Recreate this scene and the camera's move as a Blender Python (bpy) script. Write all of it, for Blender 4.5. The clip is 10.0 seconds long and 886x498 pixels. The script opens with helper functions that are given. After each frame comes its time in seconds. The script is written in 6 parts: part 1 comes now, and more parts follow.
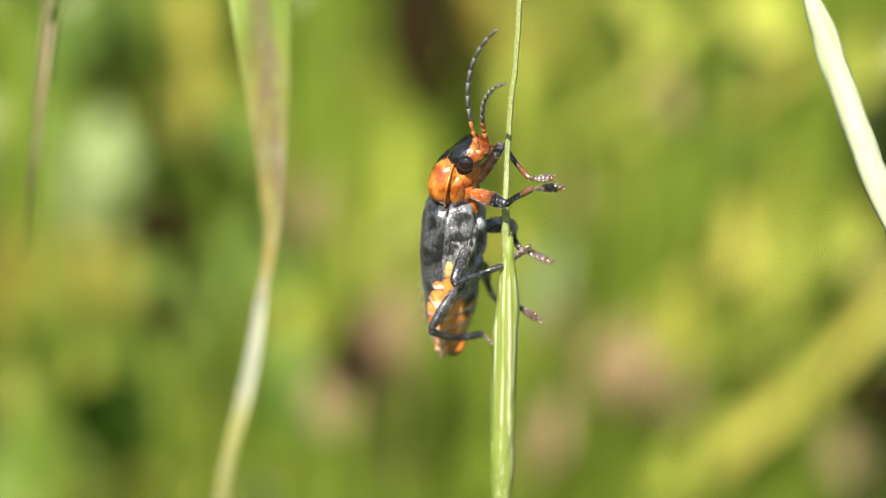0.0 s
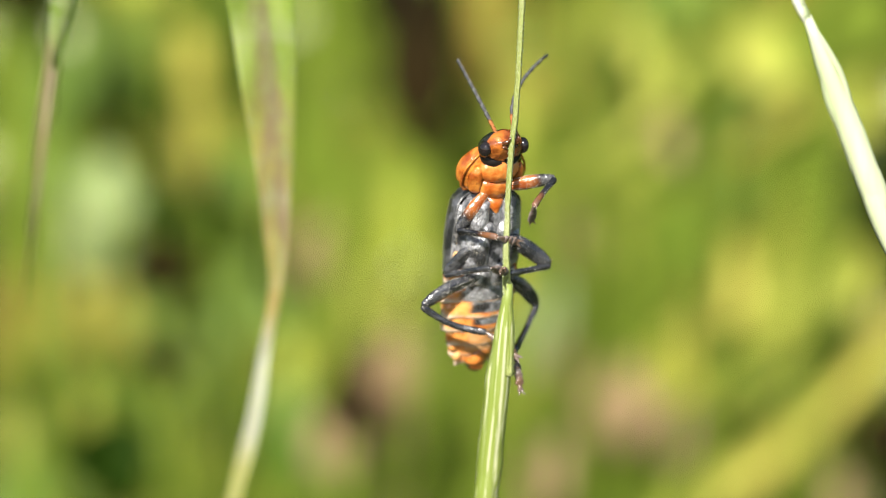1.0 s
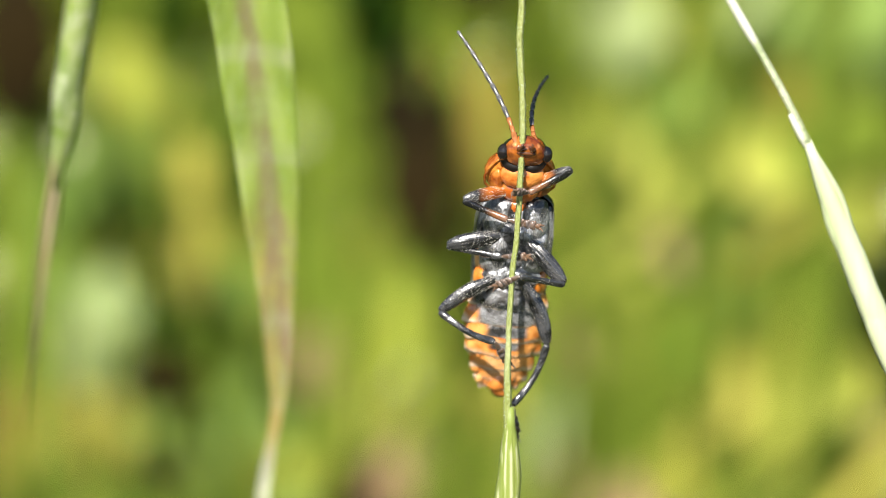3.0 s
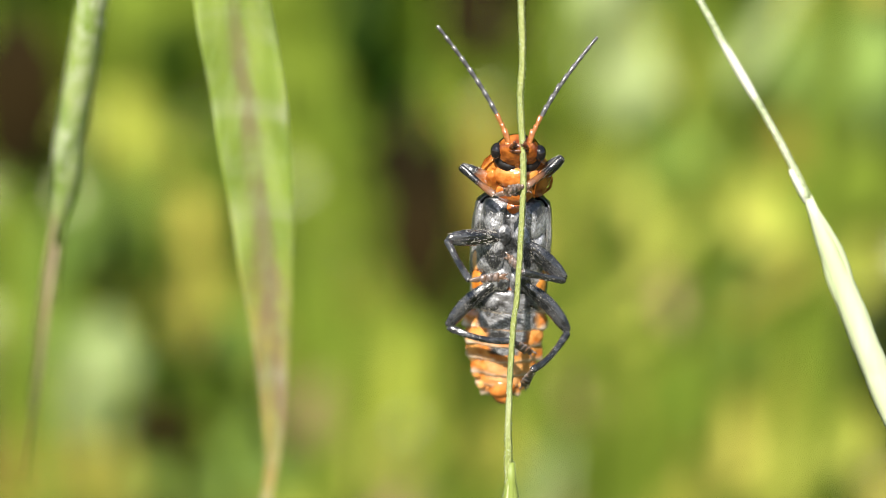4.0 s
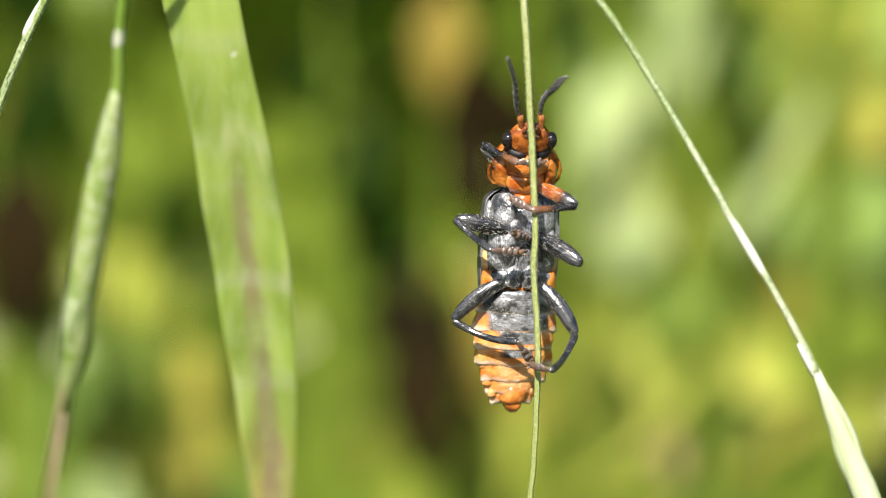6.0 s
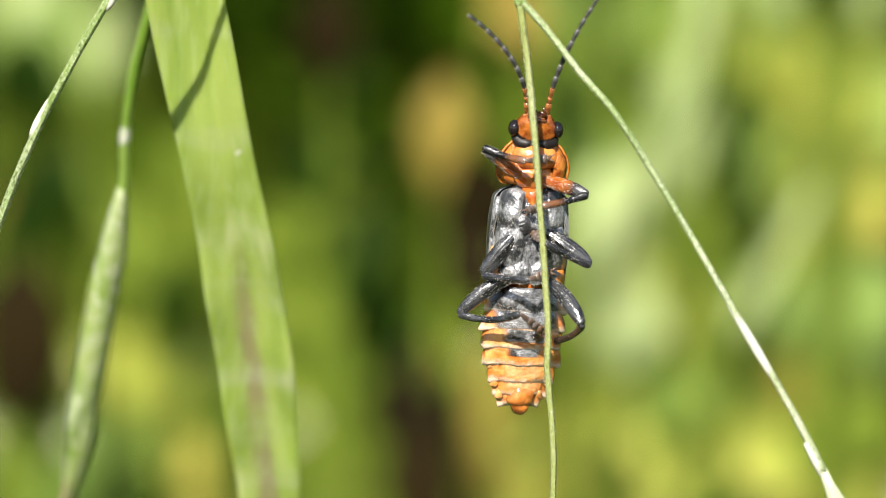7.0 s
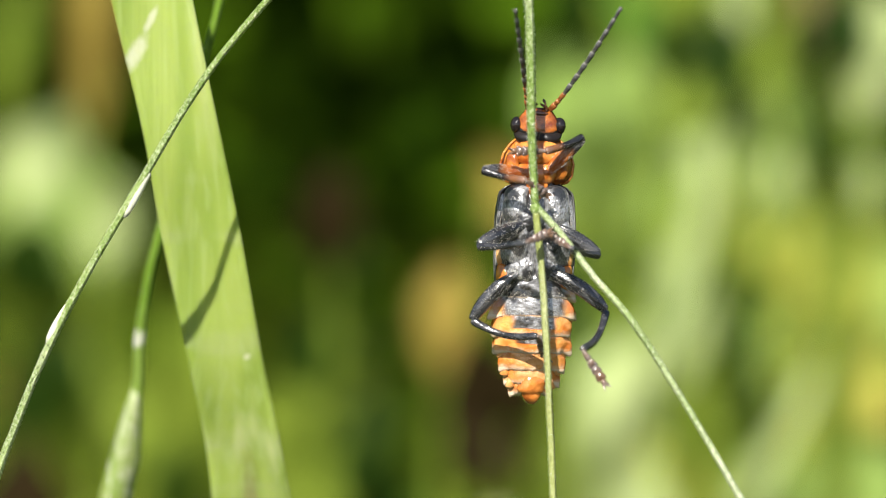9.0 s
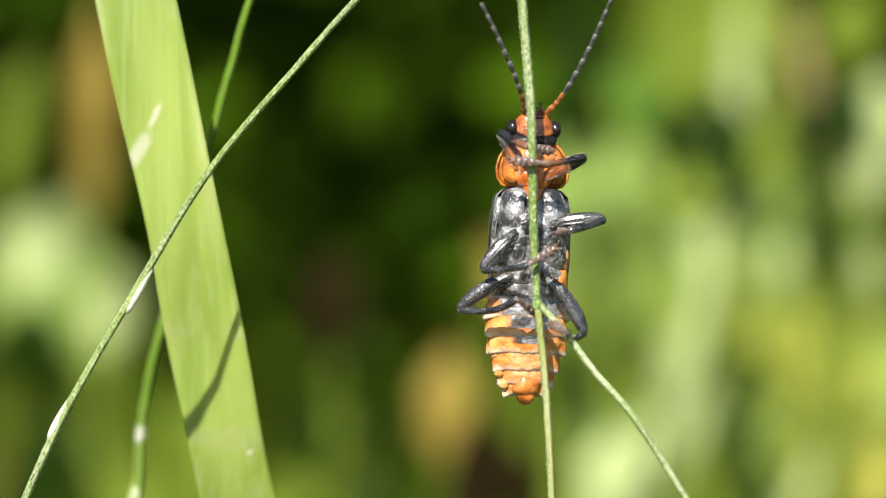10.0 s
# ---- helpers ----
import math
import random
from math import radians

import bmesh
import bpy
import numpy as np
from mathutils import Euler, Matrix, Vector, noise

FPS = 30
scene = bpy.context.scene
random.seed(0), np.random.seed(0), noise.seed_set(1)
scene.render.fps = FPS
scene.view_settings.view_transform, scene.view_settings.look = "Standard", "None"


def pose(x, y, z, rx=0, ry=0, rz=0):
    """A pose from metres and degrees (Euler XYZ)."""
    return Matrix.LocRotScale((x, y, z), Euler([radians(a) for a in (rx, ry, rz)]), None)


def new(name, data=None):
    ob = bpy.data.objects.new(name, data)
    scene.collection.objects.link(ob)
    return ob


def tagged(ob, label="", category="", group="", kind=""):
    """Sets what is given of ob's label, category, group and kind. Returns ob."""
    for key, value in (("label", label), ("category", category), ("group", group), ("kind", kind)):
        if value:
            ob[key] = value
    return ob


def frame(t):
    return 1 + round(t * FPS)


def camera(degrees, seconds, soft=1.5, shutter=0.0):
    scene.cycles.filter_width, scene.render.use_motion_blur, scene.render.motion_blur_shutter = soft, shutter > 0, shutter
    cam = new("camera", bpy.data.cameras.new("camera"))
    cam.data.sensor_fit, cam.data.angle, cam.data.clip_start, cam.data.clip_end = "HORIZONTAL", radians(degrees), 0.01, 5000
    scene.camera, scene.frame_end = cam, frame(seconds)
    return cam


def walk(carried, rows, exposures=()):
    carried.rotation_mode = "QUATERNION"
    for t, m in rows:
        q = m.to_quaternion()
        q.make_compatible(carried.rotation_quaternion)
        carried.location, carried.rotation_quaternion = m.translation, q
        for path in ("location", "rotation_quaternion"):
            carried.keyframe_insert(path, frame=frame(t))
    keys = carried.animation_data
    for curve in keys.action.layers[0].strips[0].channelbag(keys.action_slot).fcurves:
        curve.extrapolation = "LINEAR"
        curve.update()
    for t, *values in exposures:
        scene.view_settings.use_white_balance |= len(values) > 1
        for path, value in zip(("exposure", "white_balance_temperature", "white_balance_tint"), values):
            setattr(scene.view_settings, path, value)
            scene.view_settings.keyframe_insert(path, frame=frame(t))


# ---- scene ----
MM = 0.001
# ---- the camera: a long macro lens that tilts up after the climbing beetle ----
cam = camera(20.0, 10.0, soft=1.0)
cam.data.dof.use_dof = True
cam.data.dof.focus_distance = 0.1085
cam.data.dof.aperture_fstop = 27.0
cam.data.dof.aperture_blades = 0
CAM = [
    (0, -0.000, 250.000, -16.000),
    (0.5, -0.011, 250.246, -15.202),
    (1, -0.021, 250.287, -15.069),
    (1.5, -0.032, 250.372, -14.792),
    (2, -0.042, 250.540, -14.249),
    (2.5, -0.053, 250.738, -13.606),
    (3, -0.063, 251.038, -12.631),
    (4.5, -0.095, 251.520, -11.068),
    (5, -0.143, 251.759, -10.293),
    (6.5, -0.286, 252.732, -7.134),
    (7, -0.357, 253.015, -6.214),
    (7.5, -0.429, 253.380, -5.029),
    (8, -0.540, 253.640, -4.186),
    (8.5, -0.651, 253.968, -3.123),
    (9, -0.762, 254.258, -2.181),
    (9.5, -0.833, 254.719, -0.684),
    (10, -0.905, 254.839, -0.297),
]
walk(cam, [(t, pose(x * MM, -0.106, z * MM, 90 + p, 0, 0)) for t, x, z, p in CAM], [(0, 1.15), (2, 1.12), (5, 1.05), (7, 1.0), (10, 1.02)])

# ---- light: clear sky and a sun behind the camera's left shoulder ----
world = bpy.data.worlds.new("sky")
scene.world = world
world.use_nodes = True
wt = world.node_tree
sky = wt.nodes.new("ShaderNodeTexSky")
sky.sky_type, sky.sun_disc = "NISHITA", False
SUN_UP, SUN_SIDE = 41.0, -14.0
sky.sun_elevation, sky.sun_rotation = radians(SUN_UP), radians(180 - SUN_SIDE)
wt.links.new(sky.outputs[0], wt.nodes["Background"].inputs[0])
wt.nodes["Background"].inputs[1].default_value = 0.065
sun = new("sun", bpy.data.lights.new("sun", "SUN"))
sun.data.energy, sun.data.angle, sun.data.color = 5.0, radians(0.55), (1.0, 0.95, 0.86)
sun.matrix_world = pose(0, -2, 3, 90 - SUN_UP, 0, SUN_SIDE)


# ---- materials ----
class Mat:
    """A small wrapper to write node materials briefly."""

    def __init__(self, name, rough=0.5, **sockets):
        self.m = bpy.data.materials.new(name)
        self.m.use_nodes = True
        self.t = self.m.node_tree
        self.b = self.t.nodes["Principled BSDF"]
        self.b.inputs["Roughness"].default_value = rough
        for k, v in sockets.items():
            self.b.inputs[k.replace("_", " ")].default_value = v
        self.co = self.add("ShaderNodeTexCoord").outputs["Object"]

    def add(self, node, **props):
        n = self.t.nodes.new(node)
        for k, v in props.items():
            if k == "op":
                n.operation = v
            elif k == "kind":
                n.data_type = v
        return n

    def put(self, value, socket):
        if hasattr(value, "is_output"):
            self.t.links.new(value, socket)
        else:
            socket.default_value = value

    def noise(self, scale, detail=3.0, stretch=None, co=None):
        n = self.add("ShaderNodeTexNoise")
        n.inputs["Scale"].default_value, n.inputs["Detail"].default_value = scale, detail
        src = co or self.co
        if stretch:
            mp = self.add("ShaderNodeMapping")
            mp.inputs["Scale"].default_value = stretch
            self.t.links.new(src, mp.inputs[0])
            src = mp.outputs[0]
        self.t.links.new(src, n.inputs["Vector"])
        return n.outputs["Fac"]

    def math(self, op, a, b=0.0):
        n = self.add("ShaderNodeMath", op=op)
        self.put(a, n.inputs[0]), self.put(b, n.inputs[1])
        return n.outputs[0]

    def ramp(self, v, lo, hi, a=0.0, b=1.0):
        n = self.add("ShaderNodeMapRange")
        n.interpolation_type = "SMOOTHSTEP"
        for i, x in enumerate((v, lo, hi, a, b)):
            self.put(x, n.inputs[i])
        return n.outputs[0]

    def mix(self, f, a, b):
        n = self.add("ShaderNodeMix", kind="RGBA")
        self.put(f, n.inputs[0])
        for x, s in ((a, n.inputs[6]), (b, n.inputs[7])):
            self.put(x if hasattr(x, "is_output") else (*x, 1.0), s)
        return n.outputs[2]

    def axes(self):
        n = self.add("ShaderNodeSeparateXYZ")
        self.t.links.new(self.co, n.inputs[0])
        return n.outputs[0], n.outputs[1], n.outputs[2]

    def random(self):
        return self.add("ShaderNodeObjectInfo").outputs["Random"]

    def island(self):
        return self.add("ShaderNodeNewGeometry").outputs["Random Per Island"]

    def color(self, c):
        self.put(c if hasattr(c, "is_output") else (*c, 1.0), self.b.inputs["Base Color"])
        return self

    def set(self, name, v):
        self.put(v, self.b.inputs[name])
        return self

    def bump(self, v, dist, strength=1.0):
        n = self.add("ShaderNodeBump")
        n.inputs["Distance"].default_value, n.inputs["Strength"].default_value = dist, strength
        self.t.links.new(v, n.inputs["Height"])
        self.t.links.new(n.outputs[0], self.b.inputs["Normal"])
        return self


def wobble(m, v, size=0.00025, scale=1800.0):
    return m.math("ADD", v, m.math("MULTIPLY", m.math("SUBTRACT", m.noise(scale, 3.0), 0.5), size * 2))


def leaf_mat(name, a, b, c, through_light=0.35, gloss=0.07):
    """A leaf: two tones in soft patches, dry flecks, some light coming through."""
    m = Mat(name, 0.6, Specular_IOR_Level=gloss)
    tone = m.mix(m.ramp(m.noise(90.0), 0.35, 0.65), a, b)
    tone = m.mix(m.math("MULTIPLY", m.ramp(m.noise(420.0), 0.6, 0.75), 0.6), tone, c)
    tone = m.mix(m.math("MULTIPLY", m.random(), 0.5), tone, b)
    m.color(tone)
    m.bump(m.noise(900.0, 2.0, (1, 1, 0.05)), 0.0002, 0.4)
    tr = m.add("ShaderNodeBsdfTranslucent")
    m.t.links.new(tone, tr.inputs[0])
    mx = m.add("ShaderNodeMixShader")
    mx.inputs[0].default_value = through_light
    m.t.links.new(m.b.outputs[0], mx.inputs[1])
    m.t.links.new(tr.outputs[0], mx.inputs[2])
    m.t.links.new(mx.outputs[0], m.t.nodes["Material Output"].inputs[0])
    return m.m


M_GREEN = leaf_mat("herb_green", (0.105, 0.165, 0.014), (0.195, 0.265, 0.03), (0.3, 0.29, 0.07))
M_LIME = leaf_mat("herb_lime", (0.3, 0.35, 0.04), (0.45, 0.46, 0.09), (0.5, 0.48, 0.16))
M_YEL = leaf_mat("herb_yellowing", (0.38, 0.36, 0.05), (0.5, 0.45, 0.095), (0.55, 0.42, 0.15))
M_DRY = leaf_mat("dry_leaf", (0.25, 0.16, 0.085), (0.34, 0.23, 0.135), (0.2, 0.12, 0.06), 0.2)
M_PALE = leaf_mat("pale_straw", (0.26, 0.35, 0.12), (0.4, 0.47, 0.2), (0.52, 0.55, 0.34), 0.25)

# near-black leaves put in to imitate shaded gaps between the plants
M_GAP = leaf_mat("gap_dark_leaf", (0.008, 0.006, 0.002), (0.018, 0.012, 0.004), (0.03, 0.02, 0.006), 0.05, 0.02)
M_MID = leaf_mat("herb_mid_green", (0.16, 0.26, 0.045), (0.26, 0.37, 0.09), (0.4, 0.44, 0.19))
# herb leaf with the shade of deep growth put into its colour
M_SHADE_GREEN = leaf_mat("shade_green_leaf", (0.008, 0.022, 0.001), (0.018, 0.042, 0.002), (0.03, 0.04, 0.006))
M_FRESH = leaf_mat("fresh_green_leaf", (0.055, 0.15, 0.014), (0.11, 0.23, 0.03), (0.24, 0.3, 0.1))
M_OCHRE = leaf_mat("ochre_leaf", (0.22, 0.16, 0.025), (0.31, 0.24, 0.05), (0.34, 0.22, 0.08))


def grass_mat(name, a, b, pale, wither=None, ribs=False, scars=(), spread=0.0, grain=0.0, clear=0.22):
    """Grass seen close: fine ribs along its length, pale bloom, optional withering towards the low end."""
    m = Mat(name, 0.42, Specular_IOR_Level=0.45)
    if spread:
        m.set("Subsurface Weight", 0.6).set("Subsurface Scale", spread)
        m.b.inputs["Subsurface Radius"].default_value = (1.0, 1.0, 0.5)
    x, y, z = m.axes()
    tone = m.mix(m.ramp(m.noise(700.0, 1.0, (1, 1, 0.012)) if wither else m.noise(700.0, 4.0, (1, 1, 0.06)), 0.35, 0.68), a, b)
    tone = m.mix(m.ramp(m.noise(900.0, 1.0, (1, 1, 0.012)) if wither else m.noise(260.0, 5.0, (1, 1, 0.35)), 0.5, 0.8), tone, pale)
    if ribs:
        tone = m.mix(m.ramp(m.noise(8000.0, 2.0, (1, 1, 0.015)), 0.52, 0.64), tone, pale)
        tone = m.mix(m.ramp(m.noise(6500.0, 2.0, (1, 1, 0.02)), 0.56, 0.64), tone, a)
    if wither:
        hi, lo, dry, purple = wither
        edge = m.math("ADD", z, m.math("MULTIPLY", m.math("SUBTRACT", m.noise(350.0, 4.0, (1, 1, 0.12)), 0.5), 0.02))
        tone = m.mix(m.ramp(edge, hi, lo), tone, dry)
        tone = m.mix(m.ramp(z, 0.214, 0.211), tone, (0.62, 0.62, 0.4))
        tone = m.mix(m.ramp(z, 0.2075, 0.204), tone, (0.4, 0.38, 0.12))
        mid = m.math("MULTIPLY", m.ramp(edge, hi, (hi + lo) / 2), m.ramp(edge, lo, (hi + lo) / 2))
        tone = m.mix(m.math("MULTIPLY", m.math("MULTIPLY", mid, 0.45), m.ramp(m.noise(1100.0, 3.0, (1, 1, 0.08)), 0.48, 0.6)), tone, purple)
        # a purplish stripe beside the midrib, and a dry edge
        off = m.math("SUBTRACT", x, m.math("ADD", 0.0409, m.math("MULTIPLY", m.math("SUBTRACT", 0.2312, z), 0.08)))
        off = m.math("ABSOLUTE", wobble(m, off, 0.0003, 700.0))
        fade = m.math("MULTIPLY", m.ramp(z, 0.2425, 0.236), m.ramp(m.noise(900.0, 3.0, (1, 1, 0.1)), 0.25, 0.6))
        tone = m.mix(m.math("MULTIPLY", m.math("MULTIPLY", m.ramp(off, 0.0008, 0.0001), fade), 0.66), tone, purple)
        tone = m.mix(m.math("MULTIPLY", m.ramp(m.noise(2600.0, 1.0, (1, 1, 0.006)), 0.5, 0.7), 0.3), tone, (0.4, 0.5, 0.18))
        tone = m.mix(m.math("MULTIPLY", m.ramp(m.noise(480.0, 2.0, (0.12, 1, 1)), 0.5, 0.78), 0.3), tone, (0.5, 0.52, 0.32))
        for cx, cz, a, b in scars:
            dz = m.math("SUBTRACT", z, cz)
            dx = m.math("SUBTRACT", m.math("SUBTRACT", x, cx), m.math("MULTIPLY", dz, 0.45))
            e = m.math("ADD", m.math("POWER", m.math("MULTIPLY", dx, 1 / a), 2.0), m.math("POWER", m.math("MULTIPLY", dz, 1 / b), 2.0))
            e = m.math("ADD", e, m.math("MULTIPLY", m.noise(2500.0, 3.0), 1.2))
            tone = m.mix(m.math("MULTIPLY", m.ramp(e, 2.0, 0.5), 0.5), tone, (0.78, 0.76, 0.58))
    relief = m.noise(5200.0, 2.0, (1, 1, 0.03))
    if grain:
        # rough with tiny warts: dark pits, pale tips
        warts = m.noise(9500.0, 2.0, (1, 1, 0.6))
        tone = m.mix(m.math("MULTIPLY", m.ramp(warts, 0.52, 0.68), grain), tone, pale)
        tone = m.mix(m.math("MULTIPLY", m.ramp(warts, 0.46, 0.34), grain), tone, tuple(v * 0.35 for v in a))
        relief = m.math("ADD", relief, m.math("MULTIPLY", warts, 1.5))
    m.color(tone)
    m.bump(relief, 0.00006, 0.6)
    tr = m.add("ShaderNodeBsdfTranslucent")
    m.t.links.new(tone, tr.inputs[0])
    mx = m.add("ShaderNodeMixShader")
    mx.inputs[0].default_value = clear
    m.t.links.new(m.b.outputs[0], mx.inputs[1])
    m.t.links.new(tr.outputs[0], mx.inputs[2])
    m.t.links.new(mx.outputs[0], m.t.nodes["Material Output"].inputs[0])
    return m.m


M_STALK = grass_mat("brome_stalk", (0.2, 0.31, 0.06), (0.33, 0.44, 0.14), (0.62, 0.67, 0.44), grain=0.75, clear=0.32)
# paler stalk copy for one branch, its sun glints put into the colour
M_STALK_GLINT = grass_mat("glint_pale_stalk", (0.27, 0.37, 0.12), (0.42, 0.51, 0.24), (0.74, 0.76, 0.58), grain=0.6, clear=0.3)
M_STALKY = grass_mat("yellowish_brome_stalk", (0.32, 0.37, 0.1), (0.42, 0.46, 0.17), (0.62, 0.64, 0.4), grain=0.35, clear=0.3)
M_STALKG = grass_mat("fresh_brome_stalk", (0.2, 0.36, 0.035), (0.3, 0.46, 0.07), (0.42, 0.55, 0.15), clear=0.42)
M_HUSK = grass_mat("brome_husk", (0.23, 0.3, 0.05), (0.36, 0.42, 0.11), (0.6, 0.62, 0.36), ribs=True, clear=0.32)
# near-white copy of the husk; strong sun on one spikelet is painted in
M_HUSK_SUN = grass_mat("sun_whitened_husk", (0.5, 0.57, 0.32), (0.66, 0.69, 0.47), (0.78, 0.78, 0.63))
M_HUSKG = grass_mat("grey_green_husk", (0.22, 0.33, 0.05), (0.44, 0.52, 0.18), (0.72, 0.75, 0.55), ribs=True, clear=0.32)
M_STRAW = grass_mat("straw_awn", (0.38, 0.28, 0.16), (0.5, 0.42, 0.24), (0.6, 0.55, 0.35))
M_JOINT = grass_mat("joint_skin", (0.55, 0.58, 0.42), (0.7, 0.71, 0.56), (0.8, 0.8, 0.7))
M_DOWN = Mat("silver_down", 0.35).color((0.62, 0.58, 0.5)).m
M_BRISTLE = Mat("bristle", 0.4).color((0.55, 0.62, 0.4)).m
M_BLADE = grass_mat("leaf_blade", spread=0.0014, a=(0.24, 0.34, 0.055), b=(0.33, 0.43, 0.085), pale=(0.44, 0.52, 0.18), wither=(0.2295, 0.2135, (0.42, 0.31, 0.1), (0.23, 0.14, 0.11)), scars=((0.03547, 0.25870, 0.00043, 0.00096), (0.03615, 0.26025, 0.00020, 0.00066), (0.0403, 0.2450, 0.00018, 0.00018)))

# beetle
def silvered(m, c, rough, share, along=0.3, where=1.0):
    """A satin of fine silvery hair lying close on a surface; its patches imitate local glints."""
    hair = m.ramp(m.noise(16000.0, 2.0, along if isinstance(along, tuple) else (1, 1, along)), 0.34, 0.66, 0.3, 1.0)
    patch = m.ramp(m.noise(1000.0, 5.0), 0.42, 0.55, 0.04, 1.0)
    h = m.math("MULTIPLY", m.math("MULTIPLY", m.math("MULTIPLY", hair, patch), share), where)
    m.set("Metallic", m.math("MULTIPLY", h, 0.85))
    m.set("Roughness", m.math("ADD", m.math("MULTIPLY", h, 0.14), rough))
    return m.mix(h, c, (0.6, 0.6, 0.62))


def chitin(name, tone, rough, grain=0.00002, down=0.0, coat=0.0, along=0.3, groove=0.0, gleam=0.6):
    """Shiny chitin; down: share of fine silvery hair lying on it; groove: depth of fine furrows along z."""
    m = Mat(name, rough, Specular_IOR_Level=gleam, Coat_Weight=coat, Coat_Roughness=0.12, Sheen_Weight=down * 0.3, Sheen_Roughness=0.3)
    c = m.mix(m.ramp(m.noise(1600.0, 4.0), 0.3, 0.7), tone[0], tone[1])
    if down:
        c = silvered(m, c, rough, down, along)
    m.color(c)
    fine = m.math("ADD", m.math("MULTIPLY", m.noise(9000.0, 2.0), 0.75), m.math("MULTIPLY", m.noise(1900.0, 2.0), 2.5))
    if groove:
        fine = m.math("ADD", fine, m.math("MULTIPLY", m.noise(6500.0, 2.0, (1, 1, 0.04)), groove))
    m.bump(fine, grain, 0.8)
    return m


BLACK = ((0.004, 0.004, 0.005), (0.012, 0.012, 0.013))
ORANGE = ((0.22, 0.042, 0.005), (0.6, 0.22, 0.034))
M_BLACK = chitin("black_chitin", BLACK, 0.2, 0.00007, down=0.4, coat=0.3, gleam=0.8).m
M_PLATE = chitin("grey_downy_plate", BLACK, 0.33, 0.00009, down=0.95, coat=0.3, along=0.4, gleam=0.9).m
M_ELYTRON = chitin("black_wing_case", ((0.006, 0.006, 0.007), (0.016, 0.016, 0.018)), 0.3, 0.00005, 0.16, coat=0.4, gleam=0.8).m
M_BEAD = chitin("wing_case_edge", ((0.04, 0.04, 0.04), (0.14, 0.14, 0.13)), 0.3, 0.00002, 0.3).m
M_LEG = chitin("black_leg", BLACK, 0.25, 0.00002, down=0.08, coat=0.3, along=0.15, groove=4.0, gleam=0.9).m
M_CHEEK = chitin("dark_cheek", ((0.005, 0.004, 0.004), (0.014, 0.01, 0.008)), 0.45, 0.00002, gleam=0.35).m
M_EYE = chitin("eye", ((0.006, 0.006, 0.007), (0.016, 0.011, 0.01)), 0.1, 0.000004).m
M_ORANGE = chitin("orange_chitin", ORANGE, 0.26, 0.00006, coat=0.4).m
M_RIM = chitin("pale_orange_rim", ((0.45, 0.13, 0.014), (0.66, 0.3, 0.06)), 0.2, coat=0.4).m
M_TARSUS = chitin("brown_tarsus", ((0.05, 0.025, 0.014), (0.17, 0.095, 0.055)), 0.3, 0.00004, down=0.3, coat=0.3).m
M_BREAST = chitin("pale_orange_breast", ((0.36, 0.075, 0.008), (0.64, 0.26, 0.055)), 0.24, 0.00004, coat=0.5).m
M_JAW = chitin("brown_jaw", ((0.03, 0.01, 0.004), (0.12, 0.04, 0.012)), 0.2, coat=0.4).m


def two_tone(name, first, second, rule, rough=0.26, down=0.0, margin=None, along=0.3, grain=0.00002, coat=0.25):
    """Chitin in two colours that meet along a soft, uneven edge; rule gives the share of the second."""
    m = chitin(name, first, rough, grain, coat=coat, gleam=1.0 if margin is not None else 0.6)
    base = m.b.inputs["Base Color"].links[0].from_socket
    if margin is not None:
        z = m.axes()[2]
        pale = m.math("MULTIPLY", m.ramp(wobble(m, z, 0.0002, 3000.0), (margin + 0.3) * MM, (margin + 0.05) * MM), m.ramp(m.noise(4000.0, 3.0), 0.3, 0.6, 0.25, 0.9))
        base = m.mix(pale, base, (0.76, 0.52, 0.34))
    other = m.mix(m.ramp(m.noise(1500.0, 4.0), 0.3, 0.7), *second)
    part_two = rule(m)
    if down:
        other = silvered(m, other, rough, down, along, part_two)
    both = m.mix(part_two, base, other)
    if margin is not None:
        thin = m.ramp(wobble(m, z, 0.00005, 3000.0), (margin + 0.1) * MM, (margin + 0.03) * MM)
        both = m.mix(m.math("MULTIPLY", thin, 0.75), both, (0.8, 0.64, 0.48))
    m.color(both)
    return m.m


def head_rule(m):
    x, y, z = m.axes()
    front = m.ramp(wobble(m, m.math("SUBTRACT", m.math("MULTIPLY", z, 0.8), y)), 3.7 * MM, 3.84 * MM)
    return front


def pronotum_rule(m):
    x, y, z = m.axes()
    side = m.math("ABSOLUTE", x)
    a = m.ramp(wobble(m, side), 0.85 * MM, 0.65 * MM)
    b = m.ramp(wobble(m, y), 0.15 * MM, 0.4 * MM)
    c = m.ramp(wobble(m, z), 2.55 * MM, 2.85 * MM)
    return m.math("MULTIPLY", m.math("MULTIPLY", a, b), c)


def femur_rule(start, end):
    def rule(m):
        x, y, z = m.axes()
        return m.ramp(wobble(m, z), start * MM, end * MM)
    return rule


def belly_rule(z0, z1, half):
    def rule(m):
        x, y, z = m.axes()
        a = m.ramp(wobble(m, m.math("ABSOLUTE", x), 0.0003, 900.0), (half + 0.3) * MM, (half - 0.1) * MM)
        b = m.ramp(wobble(m, z, 0.00008, 900.0), z0 * MM, (z0 + 0.09) * MM)
        c = m.ramp(wobble(m, z, 0.00008, 900.0), z1 * MM, (z1 - 0.08) * MM)
        return m.math("MULTIPLY", m.math("MULTIPLY", a, b), c)
    return rule


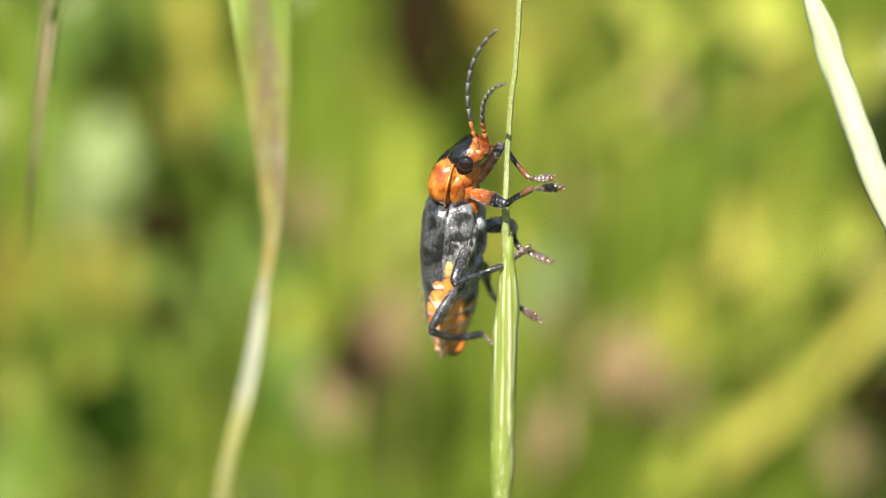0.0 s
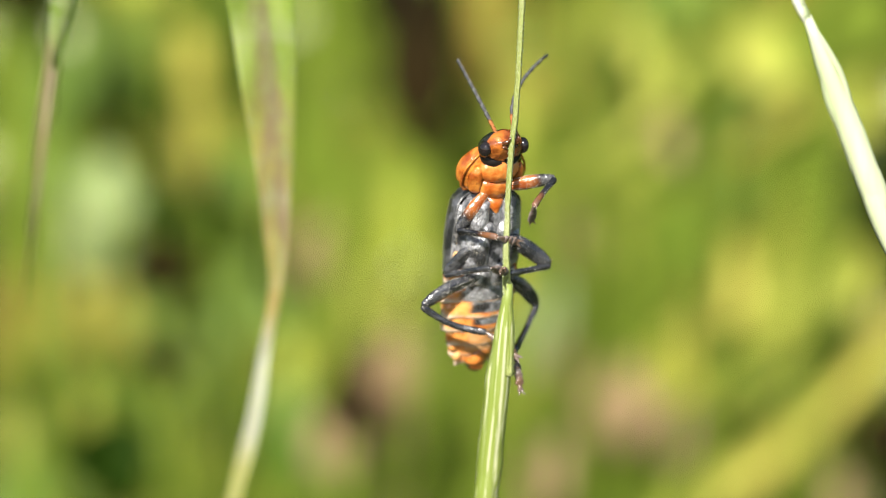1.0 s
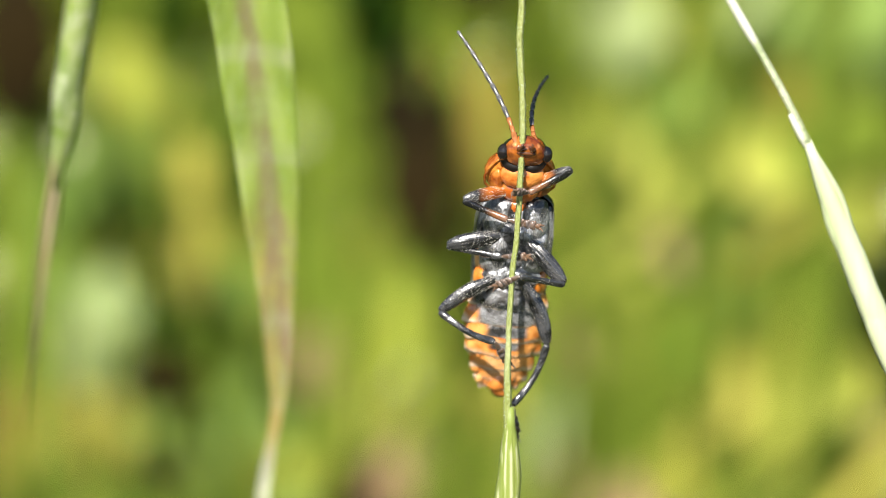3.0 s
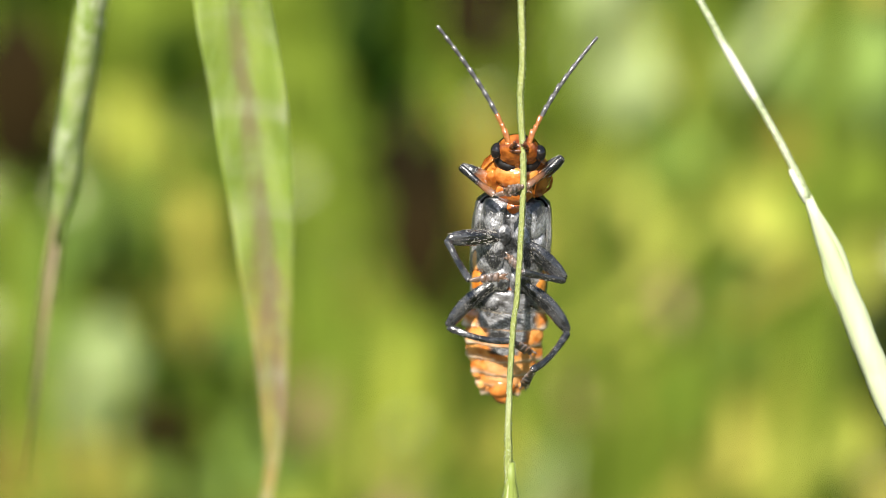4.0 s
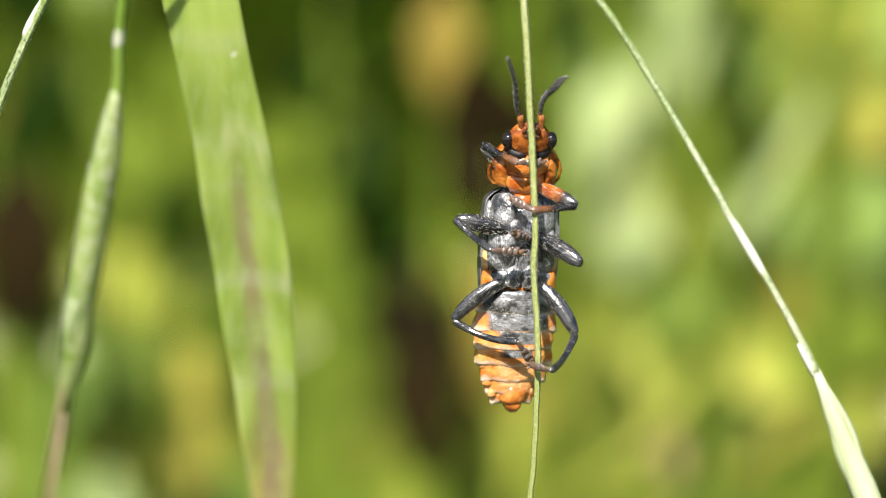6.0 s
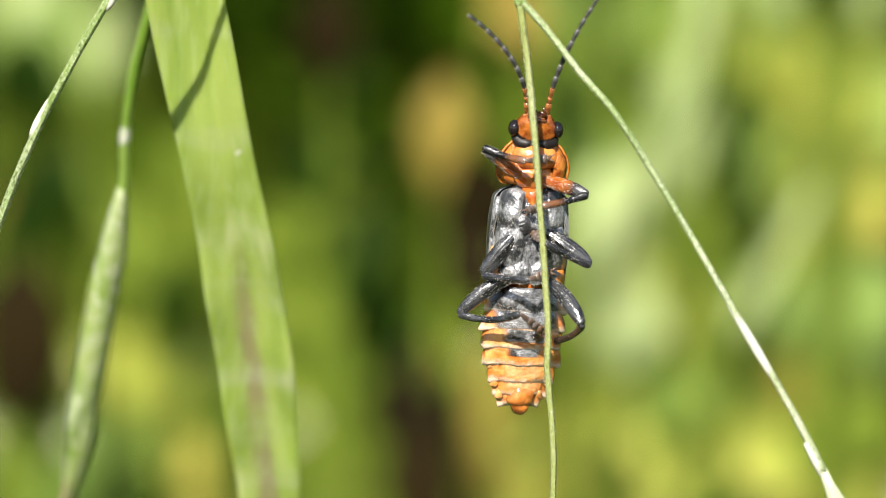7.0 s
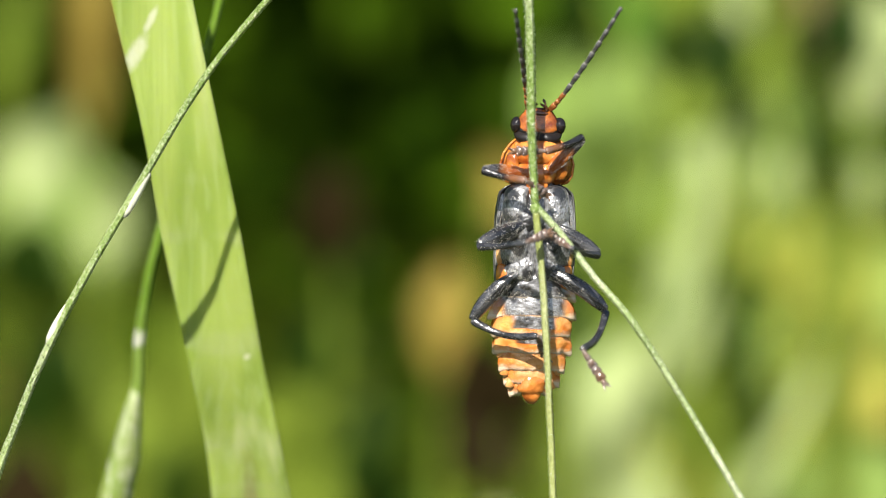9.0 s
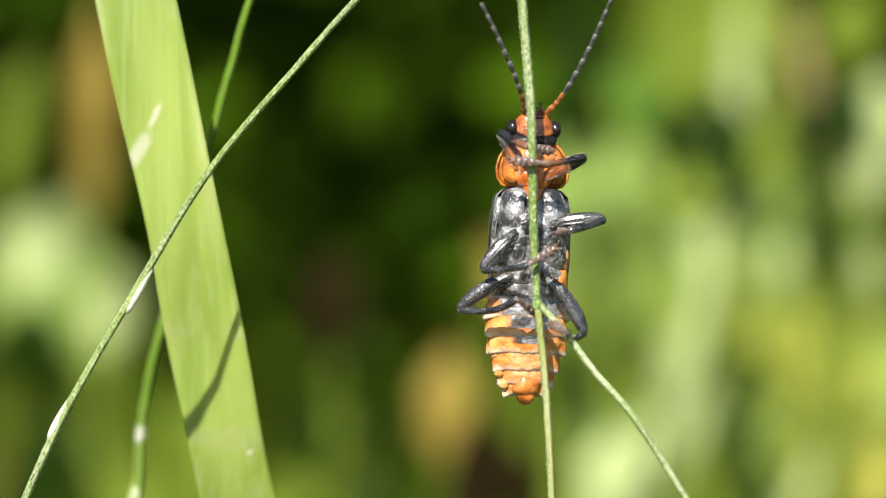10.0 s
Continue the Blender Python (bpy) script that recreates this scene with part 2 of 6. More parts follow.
FLESH = ((0.56, 0.15, 0.02), (0.81, 0.37, 0.1))
M_HEAD = two_tone("head_chitin", BLACK, ((0.11, 0.018, 0.003), (0.46, 0.14, 0.02)), head_rule, 0.22, grain=0.00005, coat=0.6)
M_PRONOTUM = two_tone("pronotum_chitin", ORANGE, BLACK, pronotum_rule, 0.22, grain=0.00006, coat=0.4)
M_FEMUR_FRONT = two_tone("front_femur", ((0.24, 0.05, 0.007), (0.45, 0.14, 0.02)), BLACK, femur_rule(1.0, 1.75), 0.24, 0.14, grain=0.00005)
M_TIBIA_FRONT = two_tone("front_tibia", BLACK, ((0.1, 0.04, 0.015), (0.2, 0.08, 0.03)), femur_rule(0.9, 1.6), 0.24, 0.1, grain=0.00004)
M_ANT_BASE = chitin("antenna_base", ((0.16, 0.045, 0.01), (0.5, 0.2, 0.06)), 0.18, 0.00004, coat=0.8).m
M_ANT = chitin("antenna_dark", ((0.02, 0.018, 0.017), (0.06, 0.057, 0.054)), 0.24, down=0.3, coat=0.3).m
M_ANT_RING = chitin("antenna_ring", ((0.08, 0.075, 0.07), (0.2, 0.19, 0.17)), 0.3).m
M_TAIL = chitin("tail_chitin", ((0.3, 0.07, 0.009), (0.62, 0.22, 0.045)), 0.18, 0.00004, coat=1.0).m
M_TAN = chitin("pale_margin", ((0.56, 0.22, 0.05), (0.78, 0.45, 0.18)), 0.3, 0.00004, coat=0.6).m

# ground
m = Mat("meadow_soil", 0.9)
m.color(m.mix(m.ramp(m.noise(14.0, 5.0), 0.4, 0.62), (0.03, 0.045, 0.012), m.mix(m.noise(120.0, 4.0), (0.075, 0.07, 0.03), (0.04, 0.075, 0.012))))
m.bump(m.noise(60.0, 6.0), 0.01)
M_SOIL = m.m
m = Mat("far_grass", 0.8, Specular_IOR_Level=0.03)
m.color(m.mix(m.island(), (0.012, 0.03, 0.002), (0.09, 0.12, 0.008)))
M_FAR = m.m
# very dark greens hold the shade of gaps deep in the growth
m = Mat("thicket_shade_leaf", 0.8, Specular_IOR_Level=0.02)
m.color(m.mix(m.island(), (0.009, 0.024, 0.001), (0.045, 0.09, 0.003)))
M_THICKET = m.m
m = Mat("leaflet", 0.45)
pick = m.island()
tone = m.mix(m.ramp(pick, 0.25, 0.4), (0.08, 0.14, 0.012), (0.26, 0.34, 0.035))
tone = m.mix(m.ramp(pick, 0.5, 0.6), tone, (0.44, 0.42, 0.09))
tone = m.mix(m.ramp(pick, 0.68, 0.74), tone, (0.3, 0.2, 0.12))
# the palest leaflets stand for glints that blur to bright discs
tone = m.mix(m.ramp(pick, 0.86, 0.9), tone, (0.55, 0.58, 0.32))
m.color(tone)
M_LEAFLET = m.m
# dark greens that carry the painted shade of the added slope
m = Mat("bank_shade_green", 0.9, Specular_IOR_Level=0.05)
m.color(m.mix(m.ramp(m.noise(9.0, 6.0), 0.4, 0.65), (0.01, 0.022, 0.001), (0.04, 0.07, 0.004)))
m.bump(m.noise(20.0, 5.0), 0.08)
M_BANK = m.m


# ---- mesh helpers ----
def mesh_ob(name, verts, faces, mat, parent=None, label="", smooth=True):
    me = bpy.data.meshes.new(name)
    me.from_pydata([tuple(v) for v in verts], [], faces)
    me.update()
    if smooth:
        me.polygons.foreach_set("use_smooth", [True] * len(me.polygons))
    me.materials.append(mat)
    ob = new(name, me)
    ob.parent = parent
    if label:
        tagged(ob, label)
    return ob


class Shape:
    """Collects vertices and faces in millimetres."""

    def __init__(self):
        self.v, self.f = [], []

    def grid(self, rows, closed=False, cap=False):
        """Joins equal rows of points with quads."""
        b, n = len(self.v), len(rows[0])
        for r in rows:
            self.v.extend(tuple(p) for p in r)
        for i in range(len(rows) - 1):
            for j in range(n if closed else n - 1):
                k = (j + 1) % n
                self.f.append((b + i * n + j, b + i * n + k, b + (i + 1) * n + k, b + (i + 1) * n + j))
        if cap:
            self.f.append(tuple(b + j for j in reversed(range(n))))
            self.f.append(tuple(b + (len(rows) - 1) * n + j for j in range(n)))
        return self

    def loft(self, rings, n=20, rough=0.0, power=2.0):
        """Rings (z, rx, y_belly, y_back[, cx]) become a closed, rounded body."""
        rows = []
        for z, rx, yb, yt, *cx in rings:
            row = []
            for j in range(n):
                a = 2 * math.pi * j / n
                c, s = math.cos(a), math.sin(a)
                k = (abs(c) ** power + abs(s) ** power) ** (-1 / power)
                y = (yb + yt) / 2 + (yt - yb) / 2 * s * k
                p = Vector(((cx[0] if cx else 0) + rx * c * k, y, z))
                if rough:
                    p += Vector((c, s, 0)) * rough * (noise.noise(p * 2.3))
                row.append(p)
            rows.append(row)
        return self.grid(rows, True, True)

    def tube(self, pts, n=8, flat=1.0):
        """A tube along points (x, y, z, thickness)."""
        rows, side = [], Vector((1, 0, 0))
        P = [Vector(p[:3]) for p in pts]
        for i, p in enumerate(P):
            d = (P[min(i + 1, len(P) - 1)] - P[max(i - 1, 0)]).normalized()
            u = (side - d * side.dot(d)).normalized()
            w = d.cross(u)
            r = pts[i][3] / 2
            rows.append([p + u * r * math.cos(2 * math.pi * j / n) + w * r * flat * math.sin(2 * math.pi * j / n) for j in range(n)])
        return self.grid(rows, True, True)

    def ball(self, c, r, n=14, m=9):
        rows = []
        for i in range(m + 1):
            b = math.pi * (i / m - 0.5) * 0.999
            rows.append([(c[0] + r[0] * math.cos(b) * math.cos(2 * math.pi * j / n), c[1] + r[1] * math.cos(b) * math.sin(2 * math.pi * j / n), c[2] + r[2] * math.sin(b)) for j in range(n)])
        return self.grid(rows, True)

    def hair(self, p, q, w):
        """A thin three-sided spike from p to q."""
        p, q = Vector(p), Vector(q)
        d = (q - p).normalized()
        u = d.orthogonal().normalized() * w
        w2 = d.cross(u)
        b = len(self.v)
        self.v.extend((tuple(p + u), tuple(p - u * 0.5 + w2 * 0.87), tuple(p - u * 0.5 - w2 * 0.87), tuple(q)))
        self.f.extend(((b, b + 1, b + 3), (b + 1, b + 2, b + 3), (b + 2, b, b + 3)))
        return self

    def done(self, name, mat, parent=None, label="", smooth=True):
        return mesh_ob(name, [(x * MM, y * MM, z * MM) for x, y, z in self.v], self.f, mat, parent, label, smooth)


def smooth_path(pts, steps=6):
    """A smooth line through points of any number of values (Catmull-Rom)."""
    P = [np.array(p, float) for p in pts]
    out = []
    for i in range(len(P) - 1):
        a, b, c, d = P[max(i - 1, 0)], P[i], P[i + 1], P[min(i + 2, len(P) - 1)]
        for s in range(steps):
            t = s / steps
            out.append(0.5 * (2 * b + (c - a) * t + (2 * a - 5 * b + 4 * c - d) * t * t + (3 * b - a - 3 * c + d) * t ** 3))
    out.append(P[-1])
    return out


# ---- the ground and the meadow behind ----
def ground():
    rng = random.Random(4)
    rows = []
    steps = [-6000, -2500, -1000, -400, -150, 0, 150, 300, 500, 800, 1300, 2200, 4000, 8000, 20000, 60000, 200000, 600000]
    sides = [-600000, -150000, -40000, -9000, -3000, -1200, -500, -200, 0, 200, 500, 1200, 3000, 9000, 40000, 150000, 600000]
    for y in steps:
        rows.append([(x, y, (rng.uniform(-8, 8) if abs(x) < 4000 and abs(y) < 4000 else 0)) for x in sides])
    return tagged(Shape().grid(rows).done("ground", M_SOIL), "brown meadow soil with thin green growth", "ground", kind="structure")


def meadow():
    """Thousands of grass blades that stand behind, far out of focus."""
    rng = random.Random(7)
    s = Shape()
    for i in range(33000):
        if i < 9000:
            y = 420 + 2600 * rng.random() ** 1.6
            x = rng.uniform(-1, 1) * (160 + y * 0.45)
            h = rng.uniform(0.45, 1.0) * (170 + 0.16 * y)
        else:
            # the same meadow, kept low beside and behind the camera
            x, y = rng.gauss(0, 1500), rng.gauss(0, 1500)
            if y > 2300 or (y > -60 and abs(x) < 60 + 0.4 * max(0, y)):
                continue
            h = rng.uniform(0.35, 1.0) * 175
        w = rng.uniform(1.2, 3.4)
        lean, turn = rng.uniform(0, 0.5) * h, rng.uniform(0, 6.28)
        dx, dy, a = math.cos(turn) * lean, math.sin(turn) * lean, rng.uniform(0, 3.14)
        u = (math.cos(a) * w, math.sin(a) * w)
        rows = []
        for k in range(4):
            q = k / 3
            c = (x + dx * q * q, y + dy * q * q, h * q * (1 - 0.12 * q))
            t = 1.02 - q
            rows.append([(c[0] - u[0] * t, c[1] - u[1] * t, c[2]), (c[0] + u[0] * t, c[1] + u[1] * t, c[2])])
        s.grid(rows)
    return tagged(s.done("meadow_grass", M_FAR), "dense green and yellowish meadow grass, blurred", "grass", kind="stuff")


def thicket():
    """Leafy growth that closes the meadow behind, its gap shade put into dark colours."""
    rng = random.Random(11)
    s = Shape()
    for i in range(46000):
        y = rng.uniform(800, 1700)
        x = rng.uniform(-1, 1) * (220 + y * 0.35)
        if i >= 30000:
            # the thicket runs on to both sides
            x = math.copysign(220 + y * 0.35 + rng.uniform(0, 1) ** 1.5 * 1800, x)
        z = rng.uniform(0, 1) ** 0.8 * (500 + 0.55 * y)
        a, b = rng.uniform(0, 6.28), rng.uniform(-0.9, 0.9)
        u = Vector((math.cos(a), math.sin(a), b)).normalized()
        w = u.cross(Vector((rng.uniform(-1, 1), rng.uniform(-1, 1), rng.uniform(-1, 1)))).normalized()
        ln, wd = rng.uniform(14, 34), rng.uniform(6, 13)
        c = Vector((x, y, z))
        s.grid([[c - w * wd * 0.15, c + w * wd * 0.15], [c + u * ln * 0.35 - w * wd, c + u * ln * 0.35 + w * wd], [c + u * ln * 0.7 - w * wd * 0.8, c + u * ln * 0.7 + w * wd * 0.8], [c + u * ln - w * 0.3, c + u * ln + w * 0.3]])
    for i in range(60):
        y, x = rng.uniform(900, 1900), rng.uniform(-1000, 1000)
        s.tube([(x, y, -10, 8), (x + rng.uniform(-60, 60), y, 500, 6), (x + rng.uniform(-120, 120), y, 500 + 0.5 * y, 3)], 5)
    return tagged(s.done("thicket", M_THICKET), "leafy thicket behind the meadow, gap shade put into its dark green, blurred", "shrubs", kind="stuff")


def herb_leaflets():
    """Small sunlit leaflets on thin stems, scattered through the grass behind; palest imitate glints."""
    rng = random.Random(21)
    s = Shape()
    for i in range(320):
        y = rng.uniform(300, 560)
        x = rng.uniform(-1, 1) * (30 + 0.2 * (y + 106))
        z = rng.uniform(10, 200 - 0.2 * (y - 300))
        a = rng.uniform(-0.4, 1.1)
        u, w = Vector((math.sin(a), rng.uniform(-0.4, 0.2), math.cos(a))), Vector((math.cos(a), -0.3, -math.sin(a)))
        ln, wd = rng.uniform(4, 11), rng.uniform(1.4, 3.6)
        c = Vector((x, y, z))
        s.grid([[c + u * ln * k - w * wd * h, c + u * ln * k + Vector((0, 0.8, 0)) * h, c + u * ln * k + w * wd * h] for k, h in ((0, 0.1), (0.25, 0.8), (0.5, 1), (0.75, 0.75), (1, 0.08))])
        s.tube([(x + rng.uniform(-8, 8), y + 4, -5, 0.7), (x, y + 0.5, z + 0.5, 0.4)], 4)
    return tagged(s.done("herb_leaflets", M_LEAFLET), "small sunlit yellow-green leaflets in the grass, blurred", "herbs", kind="stuff")


herb_leaflets()


def bank():
    """The added, overgrown slope that closes the view behind the thicket, shade painted in."""
    rows = []
    for i in range(14):
        z = -0.2 + 3.4 * i / 13
        rows.append([(x * 1000, (2.1 + z * 0.35 + 0.25 * noise.noise(Vector((x * 1.5, z * 2, 3)))) * 1000, z * 1000) for x in np.linspace(-5, 5, 40)])
    return tagged(Shape().grid(rows).done("bank", M_BANK), "added slope behind the thicket, its shade put into dark green", "slope", kind="structure")


ground()
meadow()
thicket()
bank()

KINDS = {"fresh_green_leaf": "saturated green herb leaf on a thin stalk, blurred", "herb_green": "dark green herb leaf on a thin stalk, blurred", "shade_green_leaf": "leaf on a thin stalk, painted deep green for shade, blurred", "herb_mid_green": "fresh green herb leaf on a thin stalk, blurred", "herb_lime": "bright yellow-green herb leaf on a thin stalk, sunlit",
         "herb_yellowing": "yellowing leaf on a thin stalk, sunlit", "dry_leaf": "dry pinkish-brown leaf on a thin stalk", "gap_dark_leaf": "near-black leaf put in for a shaded gap in the grass, blurred", "ochre_leaf": "ochre withering leaf on a thin stalk, blurred", "pale_straw": "pale straw-coloured grass leaf, sunlit"}


def bg_leaf(x, y, z, w, h, angle, mat):
    """A leaf with a folded midrib, on a stalk that stands in the ground; angle: lean to the right in degrees."""
    rng = random.Random(int(x * 13 + z * 7))
    plant = new("meadow_leaf")
    plant.location = (x * MM, y * MM, 0)
    a = radians(angle)
    along, across = Vector((math.sin(a), rng.uniform(-0.2, 0.2), math.cos(a))), Vector((math.cos(a), rng.uniform(-0.3, 0.3), -math.sin(a)))
    foot = Vector((0, 0, z)) - along * h / 2
    if foot.z < 12:
        foot.z = 12
    rows = []
    for i in range(11):
        q = i / 10
        half = w / 2 * (math.sin(math.pi * min(1, 0.04 + q * 0.93)) ** 0.9) * (0.9 + 0.5 * noise.noise(Vector((x, z, q * 4))))
        c = foot + along * h * q + Vector((0, -h * 0.1 * math.sin(q * 3.1), 0))
        c.z = max(c.z, 3)
        rows.append([c + across * half * k + Vector((0, abs(k) * -half * 0.3 + rng.uniform(-0.04, 0.04) * w, 0)) for k in (-1, -0.5, 0, 0.5, 1)])
    back = [[p + Vector((0, 0.25, 0)) for p in r] for r in rows]
    Shape().grid(rows).grid(back).done("lamina", mat, plant)
    Shape().tube([(foot.x * 0.2 - along.x * 10, 6, -4, 1.4), (foot.x * 0.5 - along.x * 8, 4, foot.z * 0.5, 1.2), (foot.x, foot.y + 0.2, foot.z + 0.5, 0.9)], 6).done("stalk", M_GREEN, plant)
    return tagged(plant, KINDS[mat.name], "leaf", "leaves of the meadow behind")


# the growth further back, bed by bed from the ground up; one letter a plant
BEDS = ("MLMRGRLL", "GMMRLRLL", "YMMLLGYL", "MGMGLLGL", "MYGGOLGL", ".MG.OYMG", "..G..LGM", ".G...PGG", ".....GGM", "M....MGG", ".....MGG", "......G.", "......G.")
SORTS = {"G": M_GREEN, "D": M_SHADE_GREEN, "M": M_MID, "L": M_LIME, "Y": M_YEL, "R": M_DRY, "P": M_PALE, "B": M_GAP, "O": M_OCHRE}
bed_rng = random.Random(17)
for row, bed in enumerate(BEDS):
    for col, sort in enumerate(bed):
        for k in range(2 if sort in SORTS else 0):
            bg_leaf((col - 3.5) * 22.5 + bed_rng.uniform(-9, 9), bed_rng.uniform(375, 430), 60 + row * 20.2 + bed_rng.uniform(-8, 8), bed_rng.uniform(15, 24), bed_rng.uniform(24, 38), bed_rng.gauss(28 if col > 2 else 5, 20), SORTS[sort])
# single leaves that stand out nearer by; the near-black ones imitate shaded gaps
bg_leaf(-3.7, 263, 179.3, 10.5, 27.2, 0, M_GAP)
bg_leaf(4.7, 294, 172.9, 8.5, 11.7, 5, M_OCHRE)
# round yellow leaf in place of a small glint's blurred disc
bg_leaf(-12.4, 295, 161.5, 9.5, 9.7, 0, M_YEL)
bg_leaf(-42.3, 296, 166.0, 10.9, 24.4, -25, M_YEL)
bg_leaf(-56.0, 286, 146.2, 12.0, 14.3, -20, M_PALE)
bg_leaf(-42.9, 266, 147.5, 11.9, 10.8, 0, M_GAP)
bg_leaf(-54.8, 287, 131.6, 11.1, 19.1, 5, M_YEL)
bg_leaf(-42.9, 262, 133.7, 9.7, 8.6, 0, M_GAP)
bg_leaf(-32.4, 296, 131.9, 16.1, 13.7, 30, M_MID)
bg_leaf(-8.7, 293, 147.2, 10.4, 32.0, 28, M_LIME)
bg_leaf(-20.6, 288, 143.8, 9.2, 11.2, 10, M_DRY)
bg_leaf(-8.6, 280, 125.7, 9.0, 11.8, 5, M_DRY)
bg_leaf(-12.1, 262, 124.6, 9.7, 8.6, 0, M_GAP)
bg_leaf(-17.9, 281, 112.8, 9.0, 11.8, -15, M_DRY)
bg_leaf(-53.5, 278, 112.4, 16.2, 17.6, 40, M_SHADE_GREEN)
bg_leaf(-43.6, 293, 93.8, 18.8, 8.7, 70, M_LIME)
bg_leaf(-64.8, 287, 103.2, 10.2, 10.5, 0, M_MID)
bg_leaf(-65.3, 275, 124.9, 12.3, 8.7, 60, M_SHADE_GREEN)
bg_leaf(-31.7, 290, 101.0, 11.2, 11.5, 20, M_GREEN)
bg_leaf(-3.1, 282, 110.0, 8.7, 15.8, 20, M_SHADE_GREEN)
bg_leaf(47.4, 295, 137.1, 11.4, 19.5, 30, M_YEL)
bg_leaf(37.8, 289, 125.2, 10.3, 18.2, 40, M_YEL)
bg_leaf(60.2, 295, 145.3, 14.2, 7.8, 60, M_OCHRE)
bg_leaf(61.5, 288, 133.3, 9.3, 24.9, 42, M_LIME)
bg_leaf(70.2, 293, 123.9, 10.4, 27.1, 42, M_LIME)
bg_leaf(56.8, 288, 111.8, 10.2, 23.9, 45, M_LIME)
bg_leaf(42.9, 287, 102.2, 11.1, 22.9, 50, M_LIME)
bg_leaf(68.2, 266, 120.4, 12.6, 10.6, 45, M_GAP)
bg_leaf(28.1, 281, 120.0, 12.3, 14.4, 10, M_DRY)
bg_leaf(16.3, 281, 107.4, 8.2, 14.4, 15, M_DRY)
bg_leaf(37.2, 289, 112.4, 7.6, 10.4, 45, M_DRY)
bg_leaf(21.6, 288, 146.6, 10.9, 5.2, 60, M_DRY)
bg_leaf(32.1, 290, 133.6, 8.4, 23.1, 45, M_GREEN)
bg_leaf(50.3, 283, 119.4, 3.9, 22.8, 42, M_SHADE_GREEN)
bg_leaf(61.9, 278, 132.9, 4.3, 11.8, 42, M_SHADE_GREEN)
bg_leaf(35.7, 286, 163.9, 11.7, 6.0, 60, M_DRY)
bg_leaf(27.0, 289, 158.6, 12.1, 10.6, 20, M_LIME)
bg_leaf(20.8, 296, 165.5, 9.5, 21.5, 35, M_LIME)
bg_leaf(45.8, 294, 154.6, 14.2, 11.7, 60, M_MID)
bg_leaf(65.8, 289, 102.4, 13.4, 6.9, 60, M_DRY)
bg_leaf(58.5, 296, 94.7, 10.4, 8.8, 50, M_GREEN)
bg_leaf(65.0, 290, 166.8, 10.3, 15.4, 30, M_LIME)
bg_leaf(13.7, 291, 120.6, 8.4, 13.5, 30, M_LIME)
bg_leaf(26.1, 289, 99.4, 7.5, 10.6, 0, M_GREEN)
bg_leaf(-57.4, 288, 162.6, 11.2, 8.6, 60, M_GREEN)
bg_leaf(-26.5, 288, 117.7, 8.4, 10.5, 30, M_MID)
bg_leaf(-34.2, 290, 117.0, 7.5, 7.7, 0, M_GREEN)
bg_leaf(-70.5, 293, 132.8, 6.6, 14.5, 0, M_OCHRE)
bg_leaf(-61.0, 257, 201.8, 15.6, 22.9, 0, M_GAP)
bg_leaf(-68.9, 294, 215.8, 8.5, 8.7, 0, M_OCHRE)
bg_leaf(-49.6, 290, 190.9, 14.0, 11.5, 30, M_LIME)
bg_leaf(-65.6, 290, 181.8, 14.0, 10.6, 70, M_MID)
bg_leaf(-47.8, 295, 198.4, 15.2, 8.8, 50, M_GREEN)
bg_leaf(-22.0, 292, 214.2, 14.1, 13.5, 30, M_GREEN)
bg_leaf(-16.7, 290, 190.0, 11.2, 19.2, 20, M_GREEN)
bg_leaf(6.2, 262, 217.4, 21.5, 15.1, 75, M_GAP)
bg_leaf(-3.9, 264, 188.1, 11.4, 23.4, 0, M_GAP)
bg_leaf(0.8, 288, 178.5, 6.5, 10.5, 5, M_OCHRE)
bg_leaf(-11.1, 283, 202.7, 12.5, 15.9, 0, M_SHADE_GREEN)
bg_leaf(-13.1, 287, 176.8, 8.4, 13.4, 0, M_GREEN)
bg_leaf(26.4, 286, 212.1, 10.2, 31.4, 16, M_PALE)
bg_leaf(32.2, 295, 195.7, 10.4, 32.1, 35, M_YEL)
bg_leaf(23.7, 287, 184.1, 9.3, 22.9, 38, M_LIME)
bg_leaf(48.4, 295, 208.5, 14.2, 16.6, 30, M_MID)
bg_leaf(62.4, 291, 201.7, 17.8, 25.1, 25, M_MID)
bg_leaf(54.9, 293, 187.7, 14.1, 8.7, 50, M_OCHRE)
bg_leaf(35.3, 287, 186.9, 13.9, 14.3, 20, M_MID)
bg_leaf(49.9, 287, 177.7, 14.8, 11.5, 50, M_LIME)
bg_leaf(41.3, 289, 214.5, 8.4, 15.4, 20, M_GREEN)
bg_leaf(57.5, 297, 215.5, 10.5, 10.8, 20, M_GREEN)
bg_leaf(66.3, 289, 182.0, 11.2, 15.4, 30, M_GREEN)
bg_leaf(41.3, 295, 195.7, 7.6, 13.6, 30, M_GREEN)
bg_leaf(-33.0, 296, 154.3, 12.3, 10.7, 30, M_MID)
bg_leaf(-42.7, 282, 202.8, 8.7, 14.8, 10, M_SHADE_GREEN)
bg_leaf(-0.3, 290, 228.5, 9.8, 18.3, 5, M_OCHRE)
bg_leaf(-62.2, 283, 253.4, 17.5, 12.3, -60, M_PALE)
bg_leaf(-52.4, 284, 243.3, 13.8, 7.6, -70, M_PALE)
bg_leaf(2.6, 265, 213.2, 11.2, 18.7, 0, M_GAP)
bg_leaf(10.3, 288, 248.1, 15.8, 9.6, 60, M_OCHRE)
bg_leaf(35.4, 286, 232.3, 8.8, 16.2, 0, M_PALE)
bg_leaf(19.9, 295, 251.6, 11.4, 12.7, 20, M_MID)
